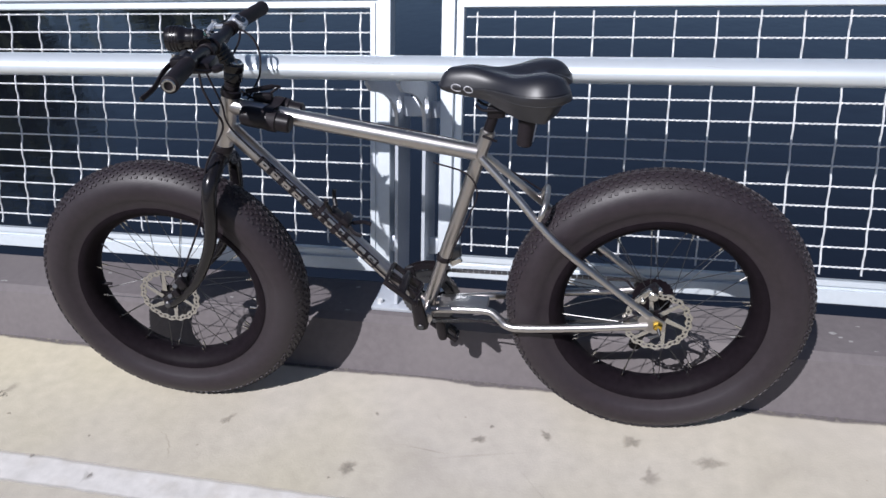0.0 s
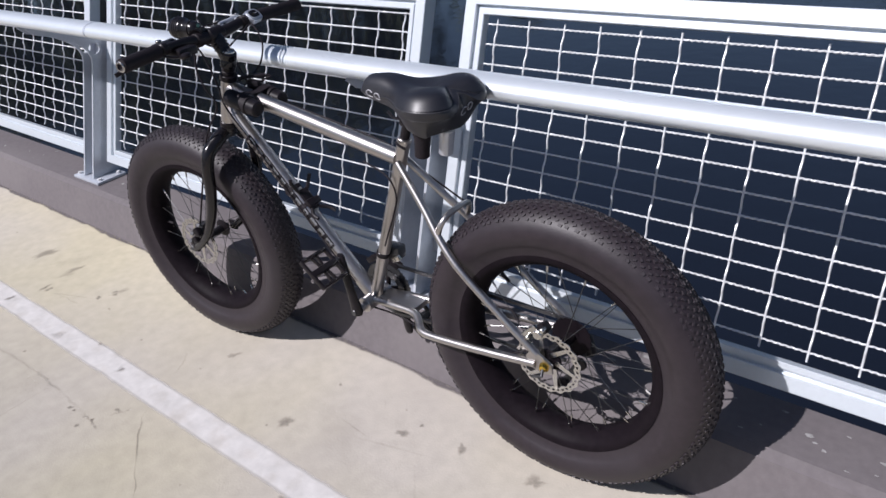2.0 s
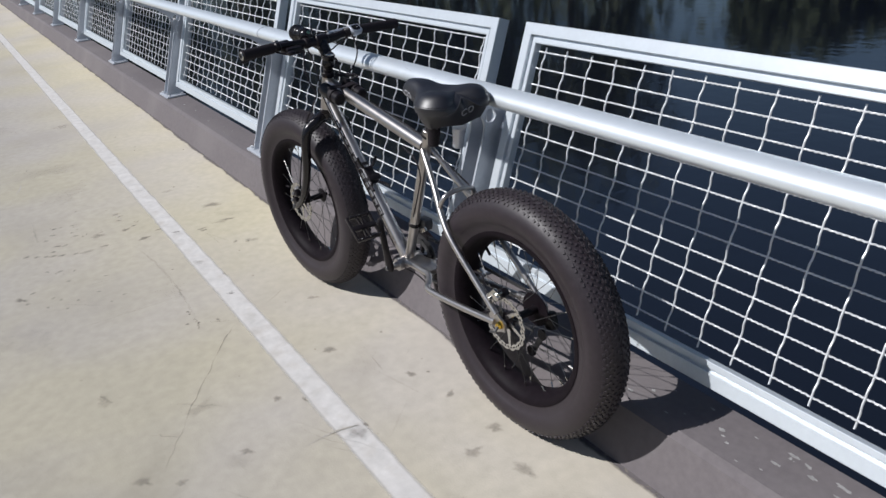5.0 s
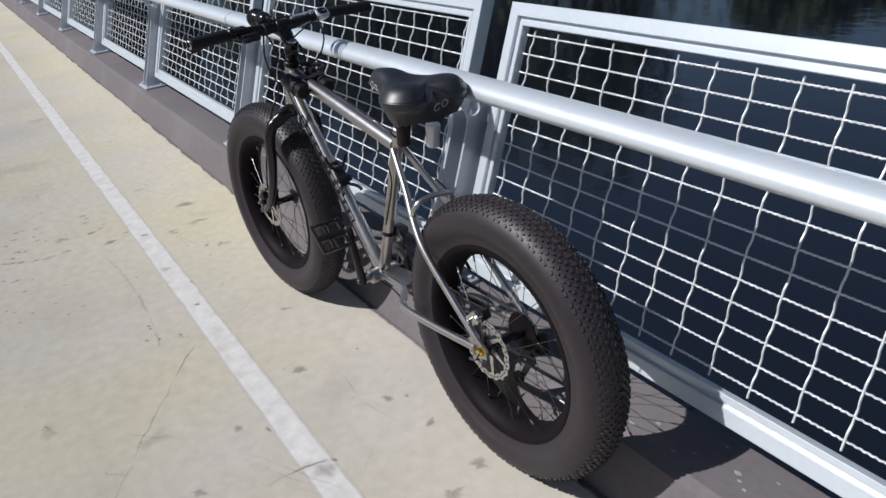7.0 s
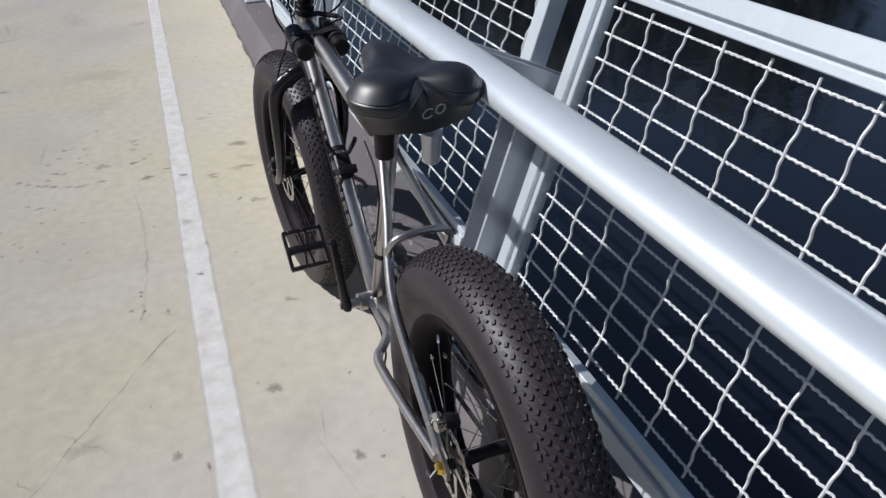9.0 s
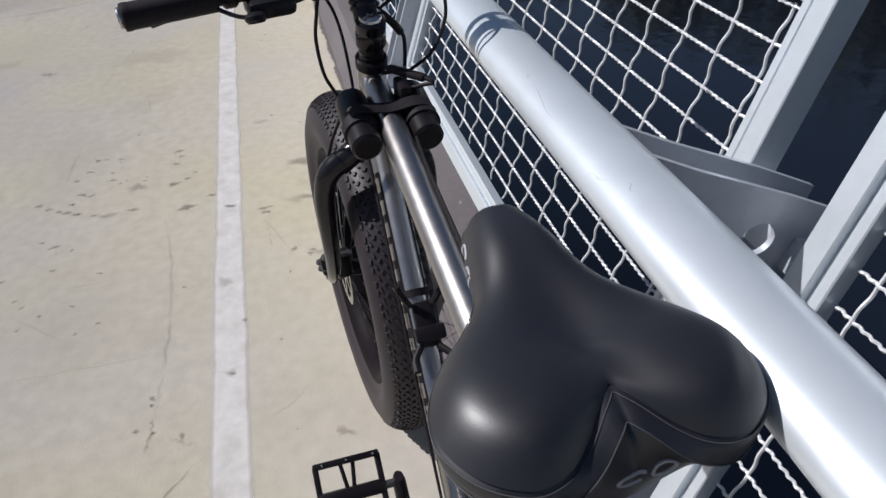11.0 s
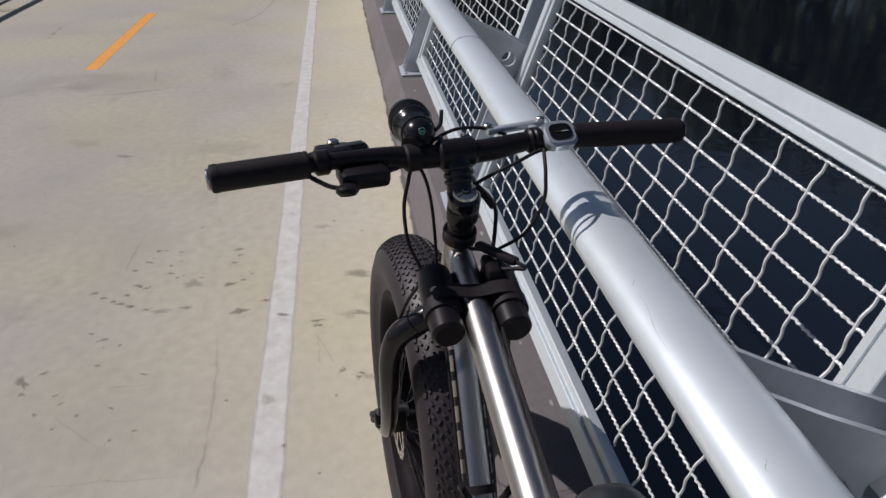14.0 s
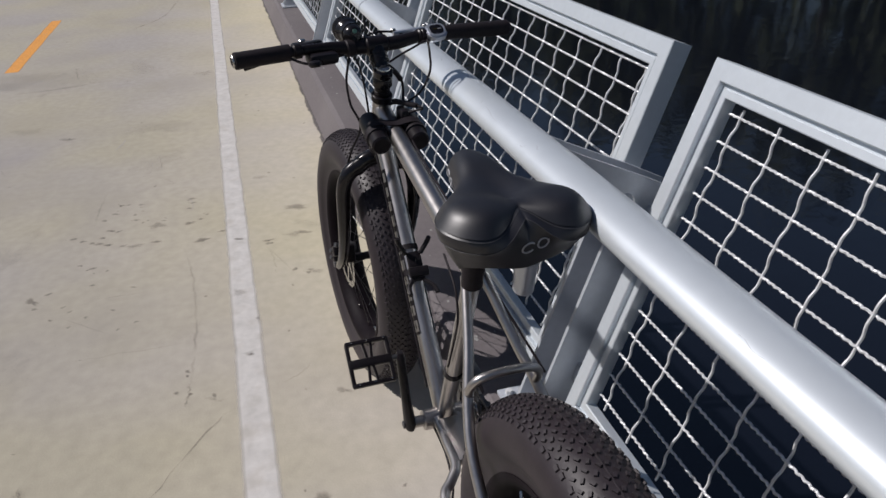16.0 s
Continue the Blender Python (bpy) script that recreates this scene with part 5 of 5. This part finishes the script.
    lathe(bm, [(0.0, -0.048), (0.013, -0.048), (0.019, -0.043), (0.0225, -0.032), (0.0235, -0.012), (0.0240, -0.004), (0.0275, 0.000), (0.0290, 0.006), (0.0290, 0.032), (0.0275, 0.038), (0.0255, 0.039), (0.0235, 0.034), (0.0, 0.030)], q, aim, 32)
    bmesh.ops.recalc_face_normals(bm, faces=bm.faces)
    lamp = piece("headlamp", bm, "black_gloss", None, "small black bullet headlamp on a bar mount", "bars")
    for h, r in ((-0.0260, 0.0245), (0.0105, 0.0300), (0.0180, 0.0300), (0.0255, 0.0300)):
        bm = bmesh.new()
        lathe(bm, [(r - 0.003, -0.0016), (r, -0.0012), (r, 0.0012), (r - 0.003, 0.0016)], q + aim * h, aim, 28, True)
        piece("cooling_ring", bm, "black_paint", lamp)
    upv = (Vector((0, 0, 1)) - aim * aim.z).normalized()
    bm = bmesh.new()
    lathe(bm, solid(0.0055, 0, 0.003, 0.001), q - aim * 0.046 + upv * 0.010, -aim + upv * 0.6, 14)
    piece("switch", bm, "green_button", lamp)
    bm = bmesh.new()
    low = on_bar(0.062)
    tube(bm, [q - aim * 0.022 - upv * 0.016, (q - aim * 0.022 + low) / 2 + Vector((-0.006, 0, 0.002)), low + Vector((0.002, 0, 0.012))], [0.017, 0.014, 0.017], 14)
    piece("lamp_mount", bm, "black_paint", lamp)
    drum("mount_band", low, along_bar, solid(0.0190, -0.011, 0.011, 0.003), "rubber", lamp)
    bm = bmesh.new()
    tube(bm, curve_points([q - aim * 0.030 + Vector((0, -0.014, -0.004)), q - aim * 0.022 + Vector((0.0, -0.032, 0.006)), q - aim * 0.010 + Vector((0, -0.038, 0.022))], 5), 0.0028, 8)
    piece("mount_latch", bm, "black_paint", lamp)


front_end()


# -- battery pack strapped to the top tube --
def battery_pack():
    d = (Vector((0.392, 0, 0.905)) - Vector((-0.205, 0, 0.793))).normalized()
    c = Vector((0.292, 0, 0.882))
    for s in (-1, 1):
        bm = bmesh.new()
        lathe(bm, [(0.0, -0.062), (0.018, -0.062), (0.022, -0.058), (0.0225, -0.030), (0.0245, -0.028), (0.0245, 0.040), (0.023, 0.056), (0.018, 0.060), (0.0, 0.060)], c + Vector((0, s * 0.044, 0.004)), d, 24)
        bmesh.ops.recalc_face_normals(bm, faces=bm.faces)
        piece("battery_can", bm, "black_paint", None, "black cylindrical lamp battery strapped to the tube")
        bm = bmesh.new()
        lathe(bm, [(0.0245, -0.010), (0.0262, -0.010), (0.0262, 0.010), (0.0245, 0.010)], c + Vector((0, s * 0.044, 0.004)) - d * 0.018, d, 24, True)
        piece("rubber_band", bm, "rubber")
    bm = bmesh.new()
    up = Vector((-d.z, 0, d.x))
    pts = [c - d * 0.004 + Vector((0, y, 0)) + up * z for y, z in ((-0.066, 0.004), (-0.060, 0.022), (-0.040, 0.030), (0.0, 0.025), (0.040, 0.030), (0.060, 0.022), (0.066, 0.004))]
    rows = []
    for p in curve_points(pts, 5):
        rows.append([bm.verts.new(p + d * e + up * t) for e, t in ((-0.012, 0), (0.012, 0), (0.012, 0.0022), (-0.012, 0.0022))])
    for a, b in zip(rows, rows[1:]):
        for k in range(4):
            bm.faces.new((a[k], a[(k + 1) % 4], b[(k + 1) % 4], b[k]))
    bmesh.ops.recalc_face_normals(bm, faces=bm.faces)
    piece("strap", bm, "rubber", None, "black webbing strap")
    bm = bmesh.new()
    box(bm, (0.05, 0.018, 0.030), c + Vector((0.03, -0.030, 0.030)), 0.005)
    piece("cable_plug", bm, "black_paint")


battery_pack()


# -- cables --
def cables():
    wire_part("brake_hose", [(0.405, 0.160, 1.050), (0.428, 0.105, 1.040), (0.428, 0.067, 1.032), (0.424, 0.068, 1.011), (0.420, 0.075, 0.971), (0.406, 0.071, 0.920), (0.402, 0.052, 0.865), (0.455, 0.072, 0.775), (0.488, 0.100, 0.640), (0.590, 0.085, 0.460)], 0.0028, "rubber")
    wire_part("shift_cable", [(0.385, 0.110, 1.036), (0.420, 0.066, 1.036), (0.426, 0.056, 1.032), (0.422, 0.044, 1.009), (0.416, 0.036, 0.972), (0.402, 0.032, 0.918), (0.392, 0.029, 0.856), (0.300, 0.026, 0.746), (0.140, 0.026, 0.558), (-0.010, 0.026, 0.392)], 0.0025, "rubber")
    wire_part("brake_hose", [(0.440, -0.074, 1.064), (0.450, -0.040, 1.072), (0.450, -0.004, 1.072), (0.440, 0.028, 1.062), (0.428, 0.050, 1.044)], 0.0026, "rubber")
    wire_part("shift_cable", [(0.395, -0.132, 1.058), (0.386, -0.105, 1.058), (0.376, -0.070, 1.046), (0.374, -0.042, 1.034), (0.380, -0.018, 1.018)], 0.0026, "rubber")
    wire_part("shift_cable", [(0.405, -0.118, 1.060), (0.382, -0.112, 1.058), (0.356, -0.108, 1.036), (0.346, -0.105, 1.000), (0.346, -0.083, 0.955), (0.356, -0.046, 0.925), (0.372, -0.030, 0.900)], 0.0026, "rubber")
    wire_part("brake_hose", [(0.372, -0.030, 0.900), (0.335, -0.036, 0.884), (0.150, -0.020, 0.872), (-0.150, -0.020, 0.816), (-0.225, -0.026, 0.772), (-0.36, -0.075, 0.660)], 0.0024, "rubber")
    lead = wire_part("lamp_lead", [(0.440, 0.058, 1.064), (0.420, 0.022, 1.030), (0.406, -0.018, 1.006), (0.406, -0.040, 0.986), (0.412, -0.056, 0.964), (0.404, -0.056, 0.940), (0.366, -0.044, 0.914), (0.335, -0.040, 0.906)], 0.0030, "rubber")
    wire_part("lead_sleeve", [(0.416, 0.004, 1.020), (0.406, -0.020, 1.005), (0.406, -0.040, 0.986), (0.411, -0.053, 0.968)], 0.0064, "rubber", lead, n=5)
    wire_part("battery_lead", [(0.365, -0.010, 0.926), (0.335, -0.036, 0.936), (0.300, -0.062, 0.934), (0.292, -0.068, 0.930), (0.300, -0.060, 0.926), (0.322, -0.040, 0.914)], 0.0030, "rubber")
    bm = bmesh.new()
    box(bm, (0.072, 0.014, 0.011), (0.332, -0.040, 0.934), 0.004, Matrix.Rotation(0.62, 3, "Z"))
    piece("cable_plug", bm, "rubber")
    wire_part("rear_cable", [(-0.100, 0.016, 0.772), (-0.180, 0.024, 0.748), (-0.205, 0.026, 0.700), (-0.185, 0.024, 0.640), (-0.140, 0.022, 0.540)], 0.0022, "rubber")
    wire_part("chain_stay_cable", [(-0.060, 0.030, 0.330), (-0.16, 0.034, 0.334), (-0.25, 0.050, 0.332), (-0.32, 0.074, 0.332), (-0.48, 0.078, 0.346), (-0.60, 0.066, 0.396)], 0.0024, "rubber")


cables()


# -- drive train and rear brake --
def ring_with_teeth(r, y, teeth, hole):
    bm = bmesh.new()
    n = teeth * 2
    loops = []
    for z in (-0.0012, 0.0012):
        loops.append(([bm.verts.new(((r + (0.0028 if i % 2 else -0.0012)) * math.cos(2 * math.pi * i / n), y + z, (r + (0.0028 if i % 2 else -0.0012)) * math.sin(2 * math.pi * i / n))) for i in range(n)],
                      [bm.verts.new((hole * math.cos(2 * math.pi * i / n), y + z, hole * math.sin(2 * math.pi * i / n))) for i in range(n)]))
    for i in range(n):
        j = (i + 1) % n
        for o, q in loops:
            bm.faces.new((o[i], o[j], q[j], q[i]))
        for k in (0, 1):
            bm.faces.new((loops[0][k][i], loops[0][k][j], loops[1][k][j], loops[1][k][i]))
    bmesh.ops.recalc_face_normals(bm, faces=bm.faces)
    bmesh.ops.translate(bm, vec=BB, verts=bm.verts)
    return bm


def drive():
    drum("crank_spindle", BB, (0, 1, 0), solid(0.0125, -0.085, 0.077), "titanium")
    up = Vector((0.10, 0, 0.995)).normalized()
    for s, d in ((1, up), (-1, -up)):
        a = BB + Vector((0, 0.080 if s > 0 else -0.092, 0))
        tip = a + d * 0.172 + Vector((0, s * 0.012, 0))
        bm = bmesh.new()
        tube(bm, [a - d * 0.012, a, a + d * 0.06 + Vector((0, s * 0.005, 0)), tip, tip + d * 0.010], [0.015, 0.020, 0.0155, 0.0140, 0.010], 14, squash=0.66)
        arm = piece("crank_arm", bm, "black_paint", None, "black crank arm")
        bm = bmesh.new()
        lathe(bm, solid(0.0085, 0, 0.006, 0.001), a + Vector((0, s * 0.010, 0)), (0, s, 0), 14)
        piece("crank_bolt", bm, "dark_steel", arm)
        # platform pedal: open cage with two cross bars and pins
        c = tip + Vector((0.0, s * 0.064, 0.0))
        tilt = Matrix.Rotation(radians(-40), 3, "Y")
        pedal = new("pedal")
        pedal.parent = bike
        tagged(pedal, "black platform pedal with pins")

        def bit(name, size, off, twist=0.0, mat="black_paint"):
            b2 = bmesh.new()
            box(b2, size, c + tilt @ Vector(off), min(size) * 0.25, tilt @ Matrix.Rotation(twist, 3, "Z"))
            ob = part(name, b2, M[mat], pedal)
            return ob

        for f in (-0.044, 0.044):
            bit("cage_rail", (0.009, 0.090, 0.014), (f, 0, 0))
        for y in (-0.042, 0.042):
            bit("cage_side", (0.090, 0.008, 0.013), (0, y, 0))
        for f in (-1, 1):
            for e in (-1, 1):
                bit("cross_bar", (0.040, 0.0055, 0.010), (f * 0.024, e * 0.0065, 0), f * e * 0.12)
        bit("axle_body", (0.019, 0.090, 0.016), (0, 0, 0))
        for f in (-0.044, 0.044):
            for y in (-0.036, 0.0, 0.032):
                for z in (-0.009, 0.009):
                    bit("pin", (0.003, 0.003, 0.006), (f, y, z), 0.0, "steel")
        rod("pedal_axle", tip, c, 0.006, "dark_steel", pedal, seg=10)
    piece("outer_chainring", ring_with_teeth(0.082, -0.060, 42, 0.060), "dark_steel")
    piece("middle_chainring", ring_with_teeth(0.064, -0.053, 32, 0.045), "dark_steel")
    for k in range(5):
        a = 2 * math.pi * k / 5 + 0.4
        rod("spider_arm", BB + Vector((0.012 * math.cos(a), -0.058, 0.012 * math.sin(a))), BB + Vector((0.064 * math.cos(a), -0.058, 0.064 * math.sin(a))), 0.007, "black_paint", seg=8)
    # chain: joined links along the run
    rc = 0.0405
    ra = Vector((-AXLE_F, -0.060, AXLE_U))
    path = []
    for i in range(40):
        path.append(BB + Vector((0, -0.060, 0)) + Vector((-0.0, 0, 0.085)) * (1 - i / 39) + ((ra + Vector((0, 0, rc))) - (BB + Vector((0, -0.060, 0)))) * (i / 39))
    low = []
    for i in range(40):
        low.append(BB + Vector((0, -0.060, -0.085)) + (ra + Vector((0.02, 0, -0.085)) - (BB + Vector((0, -0.060, -0.085)))) * (i / 39))
    bm = bmesh.new()
    for run in (path, low):
        for a, b in zip(run, run[1:]):
            d = b - a
            m = d.to_track_quat("X", "Z").to_matrix()
            box(bm, (d.length * 0.92, 0.007, 0.009), (a + b) / 2, 0.0, m)
    tagged(piece("chain", bm, "dark_steel", smooth=False), kind="stuff")
    # front derailleur on the seat tube
    f = Vector((-0.112, -0.028, 0.505))
    drum("derailleur_band", Vector((-0.110, 0, 0.500)), (SEAT_TOP - BB).normalized(), solid(0.0195, -0.008, 0.008, 0.002), "black_paint")
    bm = bmesh.new()
    box(bm, (0.050, 0.036, 0.040), f + Vector((-0.014, -0.004, -0.008)), 0.008)
    fd = piece("front_derailleur", bm, "dark_steel")
    bm = bmesh.new()
    box(bm, (0.034, 0.012, 0.018), f + Vector((-0.026, 0.012, -0.024)), 0.004, Matrix.Rotation(0.5, 3, "Y"))
    piece("linkage", bm, "steel", fd)
    for y in (-0.050, -0.068):
        bm = bmesh.new()
        pl = [(0.090 * math.cos(a), 0.090 * math.sin(a)) for a in [0.9 + 1.25 * k / 8 for k in range(9)]]
        pl += [(0.107 * math.cos(a), 0.107 * math.sin(a)) for a in [0.9 + 1.25 * k / 8 for k in range(8, -1, -1)]]
        plate(bm, pl, 0.0016, Matrix.Translation(BB + Vector((0, y, 0))) @ Matrix(((1, 0, 0, 0), (0, 0, 1, 0), (0, 1, 0, 0), (0, 0, 0, 1))))
        bmesh.ops.recalc_face_normals(bm, faces=bm.faces)
        piece("cage_plate", bm, "black_paint", fd)
    # rear derailleur
    o = Vector((-AXLE_F - 0.012, -0.094, AXLE_U))
    bm = bmesh.new()
    box(bm, (0.040, 0.030, 0.058), o + Vector((-0.006, -0.002, -0.048)), 0.009, Matrix.Rotation(0.3, 3, "Y"))
    rd = piece("rear_derailleur", bm, "black_paint")
    bm = bmesh.new()
    box(bm, (0.020, 0.008, 0.105), o + Vector((0.020, 0.022, -0.125)), 0.004, Matrix.Rotation(-0.5, 3, "Y"))
    piece("cage", bm, "dark_steel", rd)
    for dx, dz in ((-0.004, -0.086), (0.044, -0.166)):
        bm = bmesh.new()
        lathe(bm, solid(0.018, -0.004, 0.004, 0.001), o + Vector((dx, 0.030, dz)), (0, 1, 0), 16)
        piece("jockey_wheel", bm, "black_paint", rd)
    # rear axle end in gold, rear caliper
    drum("axle_end", (-AXLE_F, 0.084, AXLE_U), (0, 1, 0), [(0, 0), (0.0125, 0), (0.0125, 0.006), (0.009, 0.012), (0.0, 0.013)], "gold", None, "gold anodised axle nut", False, 6)
    rod("quick_release", (-AXLE_F, 0.092, AXLE_U), (-AXLE_F - 0.004, 0.108, AXLE_U - 0.012), 0.004, "dark_steel", seg=10)
    wire_part("quick_release_lever", [(-AXLE_F - 0.004, 0.104, AXLE_U - 0.012), (-AXLE_F + 0.010, 0.106, AXLE_U - 0.018), (-AXLE_F + 0.022, 0.104, AXLE_U - 0.022)], 0.0036, "dark_steel", n=5)
    bm = bmesh.new()
    box(bm, (0.046, 0.030, 0.026), (-0.628, 0.060, 0.462), 0.007, Matrix.Rotation(0.7, 3, "Y"))
    rc2 = piece("rear_brake_caliper", bm, "black_paint")
    for dx, dz in ((-0.018, 0.012), (0.020, -0.018)):
        bm = bmesh.new()
        lathe(bm, solid(0.0055, 0, 0.018, 0.001), Vector((-0.628 + dx, 0.074, 0.468 + dz)), (0, 1, 0), 10)
        piece("caliper_bolt", bm, "steel", rc2)
    bm = bmesh.new()
    box(bm, (0.016, 0.010, 0.060), (-0.606, 0.078, 0.458), 0.004, Matrix.Rotation(-0.75, 3, "Y"))
    piece("caliper_arm", bm, "steel", rc2)
    bm = bmesh.new()
    lathe(bm, solid(0.012, 0, 0.016, 0.002), Vector((-0.632, 0.072, 0.462)), (0, 1, 0), 16)
    piece("caliper_cap", bm, "steel", rc2)
    wire_part("caliper_cable", [(-0.585, 0.080, 0.480), (-0.560, 0.078, 0.505), (-0.520, 0.076, 0.500)], 0.0026, "rubber", rc2, n=5)
    # plastic bracket strapped on the upper face of the down tube
    d = (BB - Vector((0.408, 0, 0.843))).normalized()
    up = Vector((d.z, 0, -d.x))
    p = Vector((0.408, 0, 0.843)) + d * 0.325
    turn = Matrix((d, (0, 1, 0), d.cross(Vector((0, 1, 0))))).transposed()
    bm = bmesh.new()
    box(bm, (0.070, 0.034, 0.012), p + up * 0.025 + d * 0.02 + Vector((0, -0.004, 0)), 0.005, turn)
    box(bm, (0.024, 0.048, 0.014), p + up * 0.033 + d * 0.035 + Vector((0, -0.006, 0)), 0.005, turn)
    br = piece("pump_bracket", bm, "black_paint", None, "black plastic bracket strapped on the down tube")
    for y, k, h in ((0.030, -0.034, 0.046), (-0.038, -0.030, 0.040), (0.024, 0.070, 0.034), (-0.030, 0.074, 0.044)):
        wire_part("hook", [p + up * 0.030 + d * (k * 0.6 + 0.01) + Vector((0, y * 0.5, 0)), p + up * h + d * k + Vector((0, y, 0)), p + up * (h + 0.010) + d * (k * 1.25) + Vector((0, y * 1.1, 0))], 0.0055, "black_paint", br, n=5)
    for e in (-0.03, 0.03):
        bm = bmesh.new()
        lathe(bm, [(0.0222, -0.006), (0.0245, -0.006), (0.0245, 0.006), (0.0222, 0.006)], p + d * e, d, 20, True)
        piece("band", bm, "rubber", br)


drive()
